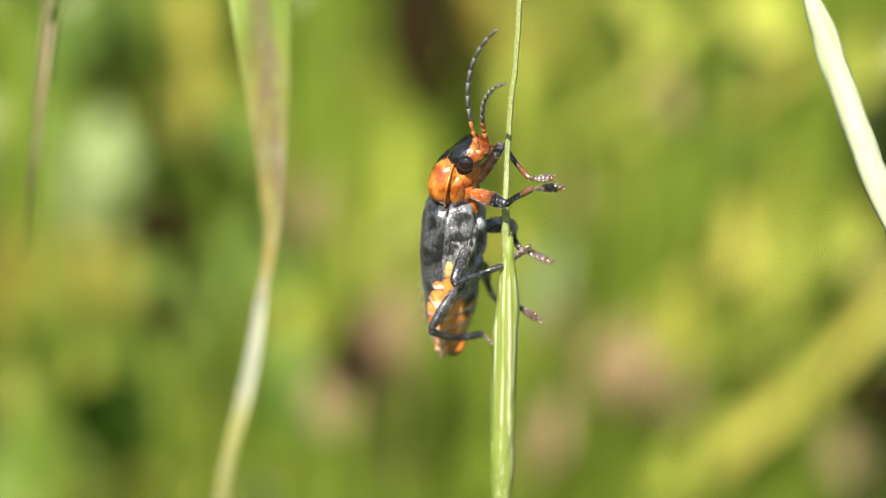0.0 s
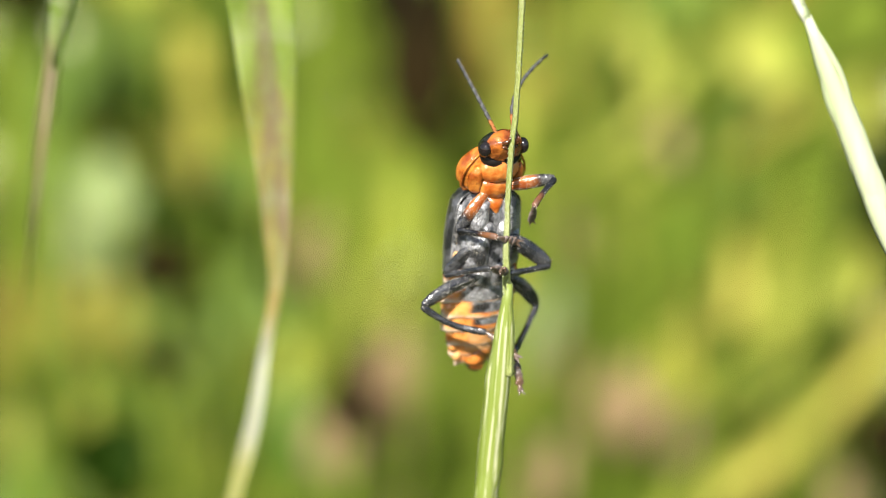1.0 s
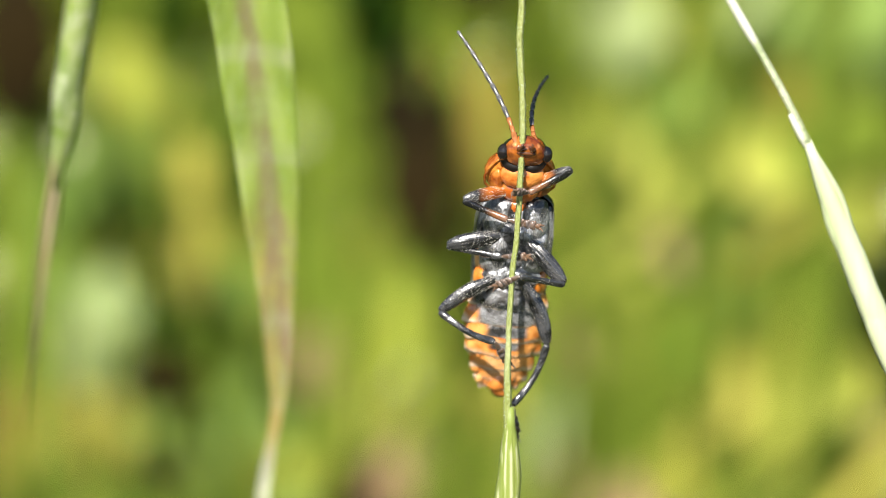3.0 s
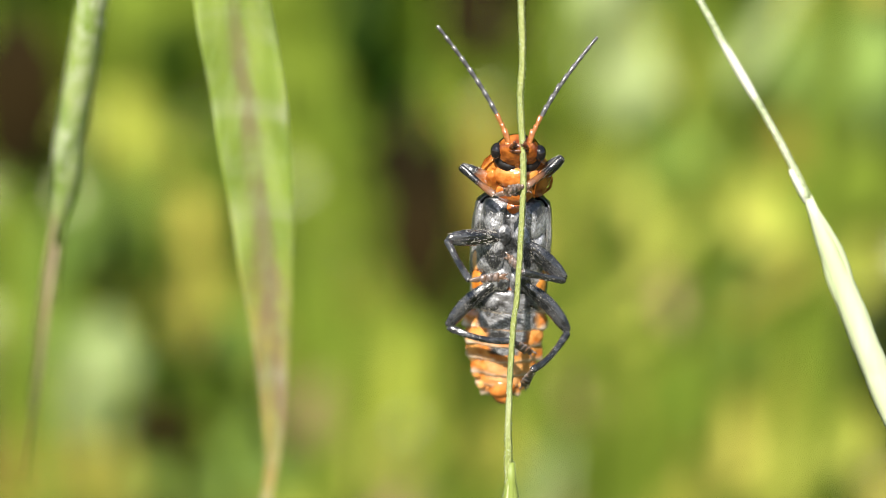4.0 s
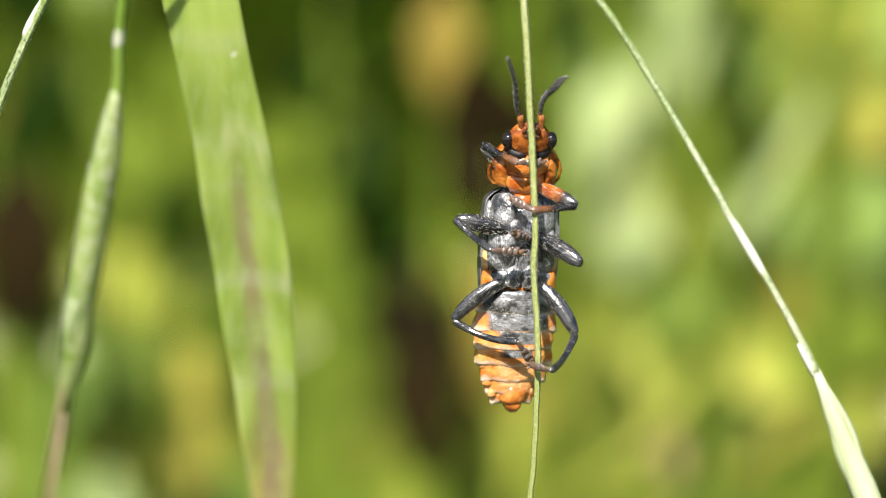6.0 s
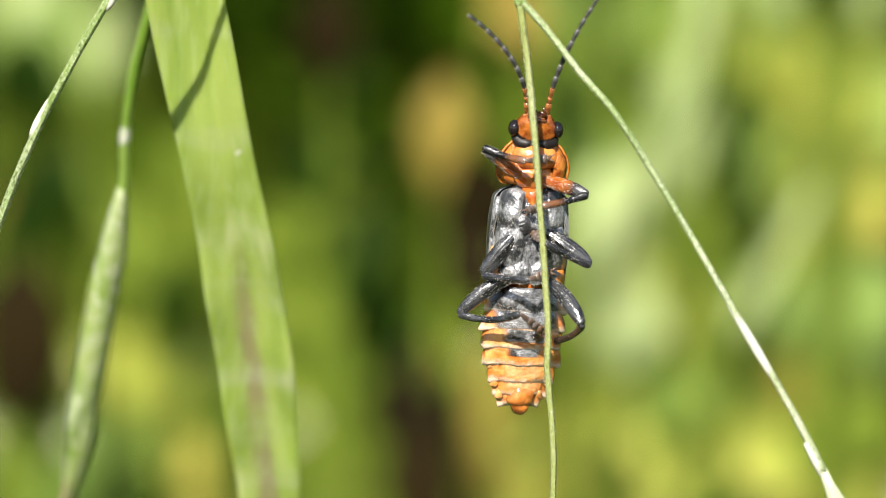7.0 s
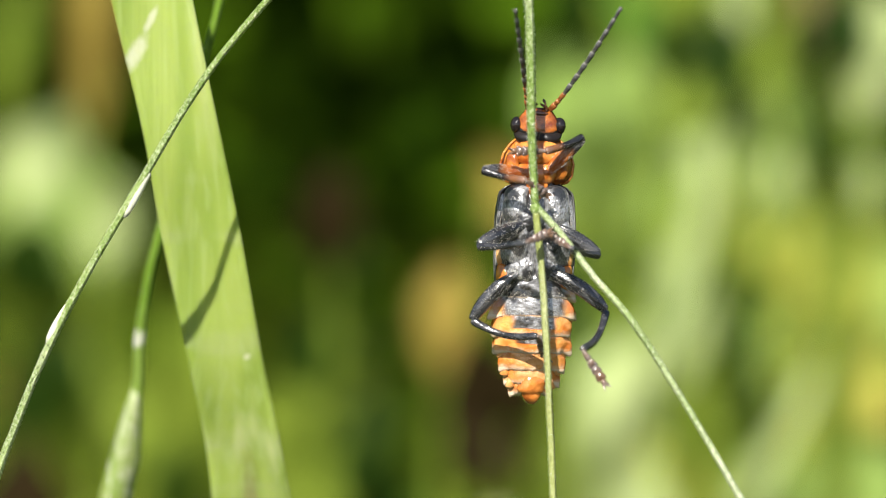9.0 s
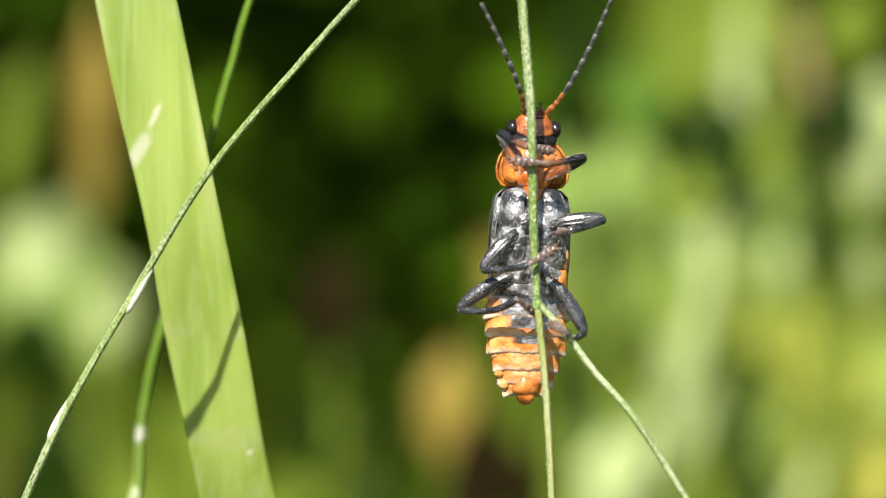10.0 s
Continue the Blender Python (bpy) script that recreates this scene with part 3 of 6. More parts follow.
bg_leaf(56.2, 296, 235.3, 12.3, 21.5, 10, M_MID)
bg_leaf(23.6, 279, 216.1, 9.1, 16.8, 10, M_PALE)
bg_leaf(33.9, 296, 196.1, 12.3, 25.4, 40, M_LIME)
bg_leaf(-62.7, 258, 198.2, 12.3, 21.8, 0, M_GAP)
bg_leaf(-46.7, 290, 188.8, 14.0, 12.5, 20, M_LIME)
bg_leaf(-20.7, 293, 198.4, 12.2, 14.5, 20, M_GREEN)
bg_leaf(-4.2, 266, 188.4, 16.0, 12.9, 0, M_GAP)
bg_leaf(48.4, 290, 220.4, 11.2, 19.2, 20, M_MID)
bg_leaf(63.8, 296, 207.1, 13.3, 19.5, 15, M_LIME)
bg_leaf(-20.7, 278, 223.2, 12.4, 12.7, 0, M_SHADE_GREEN)
bg_leaf(-12.9, 276, 209.4, 9.5, 17.5, 10, M_SHADE_GREEN)
bg_leaf(-59.4, 276, 221.6, 11.4, 12.7, 0, M_SHADE_GREEN)
bg_leaf(19.0, 289, 188.1, 10.3, 11.5, 30, M_LIME)
bg_leaf(48.3, 288, 200.9, 12.1, 15.3, 25, M_MID)
bg_leaf(-55.3, 288, 275.0, 6.5, 36.4, 2, M_OCHRE)
bg_leaf(43.7, 286, 267.9, 4.3, 53.3, 3, M_PALE)
bg_leaf(57.4, 289, 271.5, 3.2, 41.4, -13, M_DRY)
bg_leaf(65.3, 281, 269.5, 10.1, 20.7, 10, M_PALE)
bg_leaf(26.1, 287, 264.4, 12.1, 14.3, -10, M_MID)
bg_leaf(31.4, 297, 249.2, 10.5, 21.5, 20, M_MID)
bg_leaf(35.6, 284, 231.0, 9.7, 18.0, 0, M_PALE)
bg_leaf(51.4, 291, 242.2, 9.4, 21.2, -15, M_LIME)
bg_leaf(62.7, 289, 235.1, 12.1, 21.1, 10, M_LIME)
bg_leaf(22.1, 293, 223.2, 9.4, 14.5, 20, M_MID)
bg_leaf(61.0, 295, 217.7, 14.2, 11.7, 30, M_LIME)
bg_leaf(34.5, 292, 282.4, 11.3, 16.4, 20, M_GREEN)
bg_leaf(52.3, 291, 284.1, 8.4, 15.4, 0, M_GREEN)
bg_leaf(62.5, 288, 286.5, 11.2, 12.4, 0, M_GREEN)
bg_leaf(-15.7, 296, 221.2, 13.3, 15.6, 20, M_GREEN)
bg_leaf(8.6, 257, 220.0, 12.3, 11.5, 0, M_GAP)
bg_leaf(-17.0, 262, 244.7, 9.7, 15.7, 0, M_GAP)
bg_leaf(54.6, 295, 258.3, 8.5, 14.6, -20, M_MID)
bg_leaf(40.4, 288, 249.3, 5.6, 19.1, 10, M_GREEN)
bg_leaf(-63.8, 280, 237.3, 11.5, 13.8, 0, M_SHADE_GREEN)
bg_leaf(19.5, 296, 242.0, 6.6, 14.6, 10, M_GREEN)
bg_leaf(-68.6, 293, 271.7, 5.7, 25.2, 10, M_GREEN)
bg_leaf(51.6, 295, 123.3, 4.7, 50.6, 46, M_LIME)
bg_leaf(61.3, 288, 117.7, 4.3, 53.6, 46, M_YEL)
bg_leaf(36.5, 291, 146.8, 4.3, 40.5, 48, M_GREEN)
bg_leaf(28.6, 288, 165.3, 4.3, 45.9, 46, M_LIME)
bg_leaf(47.5, 295, 164.8, 4.7, 40.9, 50, M_MID)
bg_leaf(3.3, 290, 147.1, 4.1, 40.4, 38, M_LIME)
bg_leaf(26.8, 292, 181.6, 4.3, 40.6, 38, M_LIME)
bg_leaf(42.5, 297, 189.0, 4.2, 37.2, 48, M_YEL)
bg_leaf(20.7, 296, 175.1, 4.2, 41.0, 40, M_LIME)
bg_leaf(44.4, 297, 188.9, 4.8, 35.2, 40, M_MID)
bg_leaf(56.2, 292, 168.4, 4.1, 40.6, 45, M_YEL)
bg_leaf(28.9, 292, 220.3, 4.7, 40.6, 25, M_MID)
bg_leaf(43.2, 294, 243.5, 3.8, 40.8, 4, M_OCHRE)
bg_leaf(51.3, 284, 210.3, 4.2, 36.0, 30, M_PALE)
bg_leaf(38.0, 282, 242.4, 3.7, 39.6, 12, M_PALE)
bg_leaf(47.8, 291, 254.7, 3.4, 44.4, -8, M_MID)
bg_leaf(56.4, 288, 238.7, 3.7, 40.2, 18, M_LIME)
bg_leaf(12.6, 291, 231.1, 5.6, 28.9, 10, M_GREEN)
bg_leaf(-28.3, 297, 152.9, 5.7, 19.6, -30, M_OCHRE)
bg_leaf(-20.8, 297, 157.7, 7.6, 29.4, 10, M_GREEN)
bg_leaf(-34.3, 279, 149.9, 7.6, 11.8, 20, M_SHADE_GREEN)
bg_leaf(-46.5, 278, 157.5, 5.7, 15.7, -30, M_SHADE_GREEN)
bg_leaf(-28.4, 290, 124.9, 12.2, 10.6, 40, M_LIME)
bg_leaf(-64.8, 288, 95.7, 13.0, 8.6, 60, M_LIME)
bg_leaf(-15.2, 290, 133.6, 8.4, 21.2, 35, M_LIME)
bg_leaf(41.9, 295, 132.2, 7.6, 19.5, 38, M_YEL)
bg_leaf(52.1, 296, 140.7, 8.5, 13.7, 30, M_YEL)
bg_leaf(8.8, 291, 163.8, 10.3, 14.5, 30, M_LIME)
bg_leaf(-8.8, 295, 148.0, 9.5, 25.3, 32, M_LIME)
bg_leaf(60.4, 295, 117.3, 7.6, 32.1, 44, M_LIME)
bg_leaf(-23.3, 294, 101.6, 7.6, 8.7, 0, M_LIME)
bg_leaf(-0.4, 294, 93.4, 11.3, 8.7, 40, M_GREEN)
bg_leaf(35.2, 295, 95.0, 10.4, 9.7, 45, M_LIME)
bg_leaf(-41.4, 291, 176.1, 7.5, 14.5, -25, M_YEL)
bg_leaf(21.2, 294, 131.5, 8.5, 11.7, 30, M_GREEN)
bg_leaf(-35.7, 276, 158.0, 5.7, 8.8, 0, M_SHADE_GREEN)
bg_leaf(-47.1, 278, 170.6, 5.7, 14.7, -20, M_SHADE_GREEN)
bg_leaf(-32.3, 281, 182.5, 5.8, 29.6, -10, M_SHADE_GREEN)
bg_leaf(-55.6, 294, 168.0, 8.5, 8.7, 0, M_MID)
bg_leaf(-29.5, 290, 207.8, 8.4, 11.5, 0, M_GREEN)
bg_leaf(-16.5, 282, 236.0, 11.5, 16.8, 0, M_SHADE_GREEN)
bg_leaf(41.2, 279, 269.1, 11.5, 16.7, 0, M_SHADE_GREEN)
bg_leaf(59.4, 279, 272.5, 10.5, 12.8, 0, M_SHADE_GREEN)
bg_leaf(18.4, 273, 235.1, 5.6, 19.3, 10, M_SHADE_GREEN)
bg_leaf(58.3, 278, 253.8, 6.7, 17.6, -15, M_SHADE_GREEN)
bg_leaf(44.3, 276, 225.4, 5.7, 14.6, 10, M_SHADE_GREEN)
bg_leaf(22.2, 280, 253.8, 5.7, 13.8, 0, M_SHADE_GREEN)
bg_leaf(-62.6, 292, 116.3, 13.2, 11.6, 30, M_LIME)
bg_leaf(-69.9, 295, 90.9, 14.2, 9.7, 60, M_MID)
bg_leaf(-21.1, 293, 123.9, 8.5, 10.7, 20, M_LIME)
bg_leaf(-37.7, 295, 103.2, 10.4, 10.7, 20, M_LIME)
bg_leaf(7.2, 290, 99.0, 7.5, 13.5, 10, M_GREEN)
bg_leaf(15.5, 293, 131.8, 7.5, 14.5, 40, M_LIME)
bg_leaf(8.9, 294, 136.6, 8.5, 11.7, 30, M_YEL)
bg_leaf(66.1, 295, 139.0, 10.4, 11.7, 40, M_LIME)
bg_leaf(25.0, 291, 172.1, 11.3, 14.5, 35, M_LIME)
bg_leaf(20.0, 287, 125.8, 7.5, 7.7, 0, M_DRY)
bg_leaf(28.4, 282, 237.2, 5.8, 10.9, 10, M_SHADE_GREEN)
bg_leaf(55.2, 280, 262.5, 5.7, 19.7, -13, M_SHADE_GREEN)
bg_leaf(43.9, 283, 228.9, 5.8, 15.9, 5, M_SHADE_GREEN)
bg_leaf(34.6, 283, 269.5, 5.8, 15.9, 5, M_SHADE_GREEN)
bg_leaf(43.5, 278, 222.2, 5.7, 19.6, 10, M_SHADE_GREEN)
bg_leaf(51.4, 284, 250.3, 5.5, 7.6, 0, M_PALE)
bg_leaf(37.9, 281, 253.8, 4.6, 6.6, 0, M_PALE)
bg_leaf(65.0, 287, 249.4, 6.5, 9.5, 0, M_PALE)
bg_leaf(64.4, 296, 228.1, 7.6, 8.8, 0, M_OCHRE)
bg_leaf(65.8, 292, 220.2, 11.3, 7.7, 60, M_YEL)
bg_leaf(37.5, 286, 230.0, 10.2, 16.2, 10, M_PALE)
bg_leaf(63.5, 294, 225.9, 15.1, 13.6, 40, M_LIME)
bg_leaf(49.1, 294, 220.5, 11.3, 11.7, 40, M_LIME)
bg_leaf(65.4, 289, 215.5, 11.2, 9.6, 30, M_YEL)
bg_leaf(62.5, 295, 213.5, 13.3, 13.6, 30, M_YEL)
bg_leaf(52.4, 293, 206.4, 10.4, 11.6, 40, M_LIME)
bg_leaf(63.5, 294, 287.0, 12.3, 10.7, 20, M_LIME)
bg_leaf(35.9, 283, 227.0, 8.3, 20.8, 5, M_PALE)
bg_leaf(48.7, 293, 217.3, 10.4, 15.5, 20, M_LIME)
bg_leaf(-40.8, 295, 164.0, 5.7, 19.5, -25, M_YEL)
bg_leaf(-15.2, 263, 128.1, 7.0, 15.8, 10, M_GAP)
bg_leaf(-44.3, 280, 144.2, 5.7, 7.9, 0, M_SHADE_GREEN)
bg_leaf(-52.8, 279, 156.5, 11.8, 11.2, 0, M_PALE)
bg_leaf(56.8, 289, 138.9, 12.1, 26.9, 40, M_LIME)
bg_leaf(16.0, 283, 133.0, 6.4, 17.0, 20, M_PALE)
bg_leaf(63.0, 294, 115.9, 17.0, 15.5, 35, M_LIME)
bg_leaf(26.6, 275, 177.2, 5.7, 8.7, 0, M_SHADE_GREEN)
bg_leaf(-41.8, 294, 177.0, 12.3, 25.3, 0, M_GREEN)
bg_leaf(-63.8, 279, 188.7, 10.5, 23.6, 5, M_SHADE_GREEN)
bg_leaf(-43.4, 287, 200.0, 8.4, 19.1, 0, M_GREEN)
bg_leaf(-63.4, 278, 215.2, 10.5, 17.6, 0, M_SHADE_GREEN)
bg_leaf(26.4, 289, 177.9, 14.0, 15.4, 30, M_LIME)
bg_leaf(15.6, 288, 170.8, 9.3, 9.6, 20, M_YEL)
bg_leaf(28.0, 280, 199.2, 12.8, 15.0, 20, M_PALE)
bg_leaf(-2.2, 290, 190.9, 5.6, 10.6, 0, M_YEL)
bg_leaf(-65.6, 289, 103.4, 14.0, 16.3, 20, M_FRESH)
bg_leaf(-55.7, 289, 125.2, 10.3, 12.5, 10, M_FRESH)
bg_leaf(-22.8, 287, 110.1, 10.2, 12.4, 30, M_FRESH)
bg_leaf(51.3, 292, 123.8, 10.3, 11.6, 30, M_FRESH)
bg_leaf(-44.6, 291, 146.8, 7.5, 19.3, 0, M_FRESH)
bg_leaf(-13.5, 293, 125.9, 7.5, 11.6, 20, M_FRESH)
bg_leaf(8.8, 293, 158.9, 9.4, 12.6, 20, M_FRESH)
bg_leaf(36.3, 289, 147.6, 10.3, 10.6, 40, M_FRESH)
bg_leaf(56.2, 296, 184.0, 12.3, 13.7, 20, M_FRESH)
bg_leaf(-8.7, 287, 196.4, 10.2, 19.1, 5, M_FRESH)
bg_leaf(31.5, 291, 161.2, 10.3, 11.6, 30, M_FRESH)
bg_leaf(30.9, 290, 188.7, 9.4, 10.6, 20, M_FRESH)
bg_leaf(48.3, 291, 209.0, 10.3, 13.5, 20, M_FRESH)
bg_leaf(59.4, 288, 237.3, 8.4, 13.4, 10, M_FRESH)
bg_leaf(18.8, 281, 278.2, 8.6, 23.7, 5, M_SHADE_GREEN)
bg_leaf(28.2, 291, 275.2, 9.4, 17.4, 10, M_FRESH)
bg_leaf(23.6, 287, 272.9, 7.4, 13.4, 0, M_GREEN)


# ---- the broad grass leaf ----
def broad_leaf():
    path = smooth_path([(-16.91, 6.00, 276.00, 3.66), (-15.62, 6.14, 270.00, 3.66), (-14.55, 6.26, 265.00, 3.66), (-13.52, 6.38, 260.00, 3.64), (-12.43, 6.50, 255.00, 3.45), (-11.58, 7.25, 250.00, 3.62), (-10.69, 8.00, 245.00, 3.40), (-10.00, 9.20, 241.00, 3.49), (-9.63, 10.10, 238.00, 3.65), (-9.24, 11.00, 235.00, 3.63), (-9.01, 11.90, 232.00, 3.42), (-8.79, 12.80, 229.00, 3.06), (-8.71, 13.70, 226.00, 2.60), (-8.63, 14.45, 223.50, 2.17), (-8.58, 15.20, 221.00, 1.68), (-8.61, 16.10, 218.00, 1.23), (-8.71, 16.85, 215.50, 0.71), (-9.13, 17.42, 213.00, 0.50), (-9.50, 17.84, 211.00, 0.63), (-9.80, 18.26, 209.00, 0.71), (-10.46, 18.89, 206.00, 0.81), (-11.52, 19.74, 202.00, 0.69), (-12.20, 20.58, 198.00, 0.85), (-13.40, 21.08, 194.00, 0.85)], 6)
    top = path[0]
    leaf = new("grass_leaf")
    leaf.location = (-0.05, 0.02, 0)
    # the blade comes over from its own culm outside the view
    rows, back = [], []
    for i, (x, y, z, w) in enumerate(path):
        x += 50
        y -= 20
        wav = 0.12 * math.sin(i * 0.55)
        r = []
        for k in (-1, -0.8, -0.4, -0.06, 0, 0.06, 0.4, 0.8, 1):
            fold = (1 - abs(k)) * w * 0.16 - (0.07 if abs(k) < 0.05 else 0)
            r.append(Vector((x + k * w / 2, y + fold + wav * k, z - k * 0.1)))
        rows.append(r)
        back.append([p + Vector((0, 0.16, 0)) for p in reversed(r)])
    s = Shape()
    s.grid([a + b for a, b in zip(rows, back)], True, True)
    s.done("blade", M_BLADE, leaf)
    x, y, z = top[0] + 50, top[1] - 20, top[2]
    Shape().tube([(x, y + 0.4, z - 0.2, 3.0), (x - 5, y + 3, z + 9, 2.9), (x - 13, y + 8, z + 8, 2.8), (x - 19, y + 11, z - 8, 2.6), (x - 22, y + 12, 140, 2.6), (x - 23, y + 12, -6, 2.8)], 10, 0.6).done("culm", M_STALK, leaf)
    return tagged(leaf, "broad green grass leaf, drooping, with a withered narrow tip", "grass leaf")


broad = broad_leaf()


# ---- the drooping brome panicle on which the beetle climbs ----
def bristly(name, pts, parent, label="", seed=1, mat=None, hairy=1.0):
    rng = random.Random(seed)
    path = smooth_path(pts, 7)
    s = Shape()
    rough = [(x + rng.uniform(-0.012, 0.012), y, z, w * rng.uniform(0.94, 1.06)) for x, y, z, w in path]
    s.tube(rough, 8)
    # two raised ribs along the stalk
    for k in (-1, 1):
        s.tube([(x + k * w * 0.22, y - w * 0.4, z, w * 0.22) for x, y, z, w in rough], 5)
    ob = s.done(name, mat or M_STALK, parent, label)
    b = Shape()
    for i in range(len(path) - 1):
        p, q = path[i], path[i + 1]
        d = Vector(q[:3]) - Vector(p[:3])
        n = max(1, int(d.length * hairy / 0.013))
        for j in range(n):
            u = rng.random()
            c = Vector(p[:3]) + d * u
            a = rng.uniform(0, 6.28)
            e = Vector((math.cos(a), math.sin(a), 0)) * p[3] * 0.5
            b.hair(c + e * 0.85, c + e * rng.uniform(1.15, 1.45) + d.normalized() * rng.uniform(0.03, 0.12), 0.024)
    b.done("bristles", M_BRISTLE, ob)
    return ob


def swelling(p, q, parent, thick=0.34):
    """A pale swollen joint on a branch."""
    p, q = Vector(p), Vector(q)
    mids = [(*(p + (q - p) * t), thick * w) for t, w in ((0, 0.5), (0.15, 0.72), (0.4, 0.92), (0.65, 1), (0.88, 0.85), (1, 0.5))]
    return Shape().tube(mids, 10).done("joint", M_JOINT, parent, "pale swollen joint")


def spikelet(p, q, parent, mat, seed=2, wide=1.0, awn=1.0, awn_mat=None, lead=7.0):
    """A closed brome spikelet: overlapping husks set alternately on an axis, each with a long awn."""
    rng = random.Random(seed)
    p, q = Vector(p), Vector(q)
    d = (q - p)
    L = d.length
    d.normalize()
    side = (Vector((1, 0, 0)) - d * d.x).normalized()
    depth = d.cross(side)
    axis = Shape().tube([(*(p - d * 0.3), 0.35), (*(p + d * L * 0.04), 0.42 * wide), (*(p + d * L * 0.12), 0.66 * wide), (*(p + d * L * 0.3), 0.92 * wide), (*(p + d * L * 0.55), 0.95 * wide), (*(p + d * L * 0.85), 0.5 * wide), (*(p + d * L), 0.1)], 10).done("spikelet", mat, parent, "closed brome spikelet with long awns")
    count = 7
    for i in range(count):
        k = 1 if i % 2 else -1
        start = p + d * L * 0.075 * i
        ln = L * (0.5 if i > 1 else 0.42) * rng.uniform(0.94, 1.06)
        turn = math.pi * i + rng.uniform(-0.9, 0.9) + (1.2 if i % 3 == 2 else 0.0)
        out = side * math.cos(turn) - depth * math.sin(turn)
        over = d.cross(out)
        rows = []
        for a in range(14):
            t = a / 13
            half = wide * 0.5 * (min(1, (t * lead + (0.25 if lead > 4 else 0.08))) ** 0.6) * (1 - max(0, (t - 0.45) / 0.55) ** 1.7) + 0.012
            c = start + d * ln * t + out * (0.02 + 0.15 * wide * math.sin(2.6 * t))
            row = []
            for b in range(9):
                u = (b / 8 - 0.5) * 3.0
                keel = 0.06 * half if b == 4 else 0.0
                row.append(c + out * (half * 0.66 * math.cos(u) + keel) + over * half * 0.8 * math.sin(u) + d * 0.05 * abs(u))
            rows.append(row)
        inner = [[v - out * 0.04 for v in reversed(r)] for r in rows]
        Shape().grid([a + b for a, b in zip(rows, inner)], True, True).done("husk", mat, axis)
        end = start + d * ln * 0.97 + out * 0.1
        far = end + d * rng.uniform(12, 17) + side * rng.uniform(-0.5, 0.5) + depth * rng.uniform(-1, 1)
        Shape().tube([(*end, 0.14 * awn), (*(end * 0.6 + far * 0.4), 0.11 * awn), (*far, 0.04 * awn)], 5).done("awn", awn_mat or mat, axis)
    return axis


panicle = tagged(new("brome_grass"), "drooping green brome grass with thin bristly branches and spikelets", "grass")
STEM = [(1.36, 0.00, 274.80, 0.42), (1.67, 0.00, 268.37, 0.42), (1.81, 0.00, 264.80, 0.40), (2.19, 0.00, 260.03, 0.38), (2.29, 0.00, 255.27, 0.36), (2.46, 0.00, 251.93, 0.34)]
top = STEM[0]
bristly("stalk", [(70, 60, -6, 1.6), (66, 55, 150, 1.4), (55, 42, top[2] + 25, 1.1), (35, 22, top[2] + 42, 0.9), (12, 5, top[2] + 28, 0.7)] + STEM, panicle, seed=3)
hanging = bristly("hanging_branch", [(2.46, 0.00, 251.93, 0.31), (2.82, 0.00, 248.11, 0.31), (3.10, 0.00, 242.63, 0.29), (3.26, 0.00, 238.03, 0.29), (3.17, 0.00, 236.20, 0.29), (3.34, 0.00, 233.03, 0.27), (3.13, 0.00, 228.07, 0.25), (2.93, 0.00, 226.23, 0.26), (2.78, 0.00, 223.21, 0.26), (2.75, 0.00, 220.66, 0.34), (2.84, 0.00, 218.08, 0.44), (2.85, 0.00, 215.99, 0.56)], panicle, seed=5, mat=M_STALKY, hairy=0.5)
swinging = [bristly("side_branch", [(2.46, 0.00, 252.05, 0.31), (3.62, -0.20, 250.74, 0.30), (4.92, -0.60, 249.05, 0.28), (6.51, -1.00, 247.18, 0.28), (8.55, -1.40, 244.01, 0.28), (11.02, -2.20, 239.78, 0.28), (13.86, -2.80, 234.91, 0.30), (15.10, -3.00, 232.51, 0.37)], panicle, seed=6, mat=M_STALK_GLINT)]
bristly("side_branch", [(1.36, 0.00, 271.94, 0.34), (-2.10, 0.40, 267.94, 0.31), (-5.22, 0.80, 264.87, 0.29), (-7.88, 1.00, 261.89, 0.29), (-11.25, 1.10, 257.92, 0.31), (-14.15, 1.10, 253.34, 0.33), (-17.78, 1.20, 247.07, 0.35), (-19.92, 1.40, 242.25, 0.35), (-21.48, 1.60, 238.06, 0.47)], panicle, seed=8)
LEFTB = [(-5.90, 7.00, 278.00, 0.30), (-8.00, 7.80, 272.00, 0.32), (-10.37, 8.99, 265.64, 0.34), (-11.14, 9.52, 263.10, 0.36), (-11.92, 10.06, 260.53, 0.38), (-14.66, 12.48, 251.05, 0.42), (-15.36, 13.22, 248.62, 0.44), (-15.92, 14.05, 245.87, 0.45), (-16.17, 15.06, 243.16, 0.52), (-16.36, 15.40, 242.26, 0.60)]
bristly("side_branch", [(STEM[0][0], STEM[0][1], STEM[0][2] + 6, 0.5)] + LEFTB, panicle, seed=9, mat=M_STALKG, hairy=0.2)
Shape().ball(STEM[-1][:3], (0.23, 0.22, 0.3)).done("node", M_STALK, panicle)
nodding = spikelet((2.87, 0.00, 219.90), (2.50, 0.50, 204.71), panicle, M_HUSK, 12, 1.2, lead=2.0)
swinging.append(spikelet((15.2, -3.00, 232.3), (20.4, -4.00, 219.6), panicle, M_HUSK_SUN, 13, 1.2, lead=2.4))
spikelet((-16.23, 15.14, 242.96), (-20.32, 21.23, 225.08), panicle, M_HUSKG, 14, 1.7, 2.2, M_STRAW, 1.6)
for ends in (((-13.96, 1.10, 253.43), (-15.03, 1.10, 251.55)), ((-17.52, 1.20, 247.78), (-18.36, 1.20, 246.19)), ((-15.85, 13.91, 246.29), (-16.08, 14.47, 244.75)), ((14.34, -3.00, 233.70), (15.15, -3.00, 232.23))):
    last = swelling(*ends, panicle, 0.54 if ends[0][1] > 10 else 0.36)
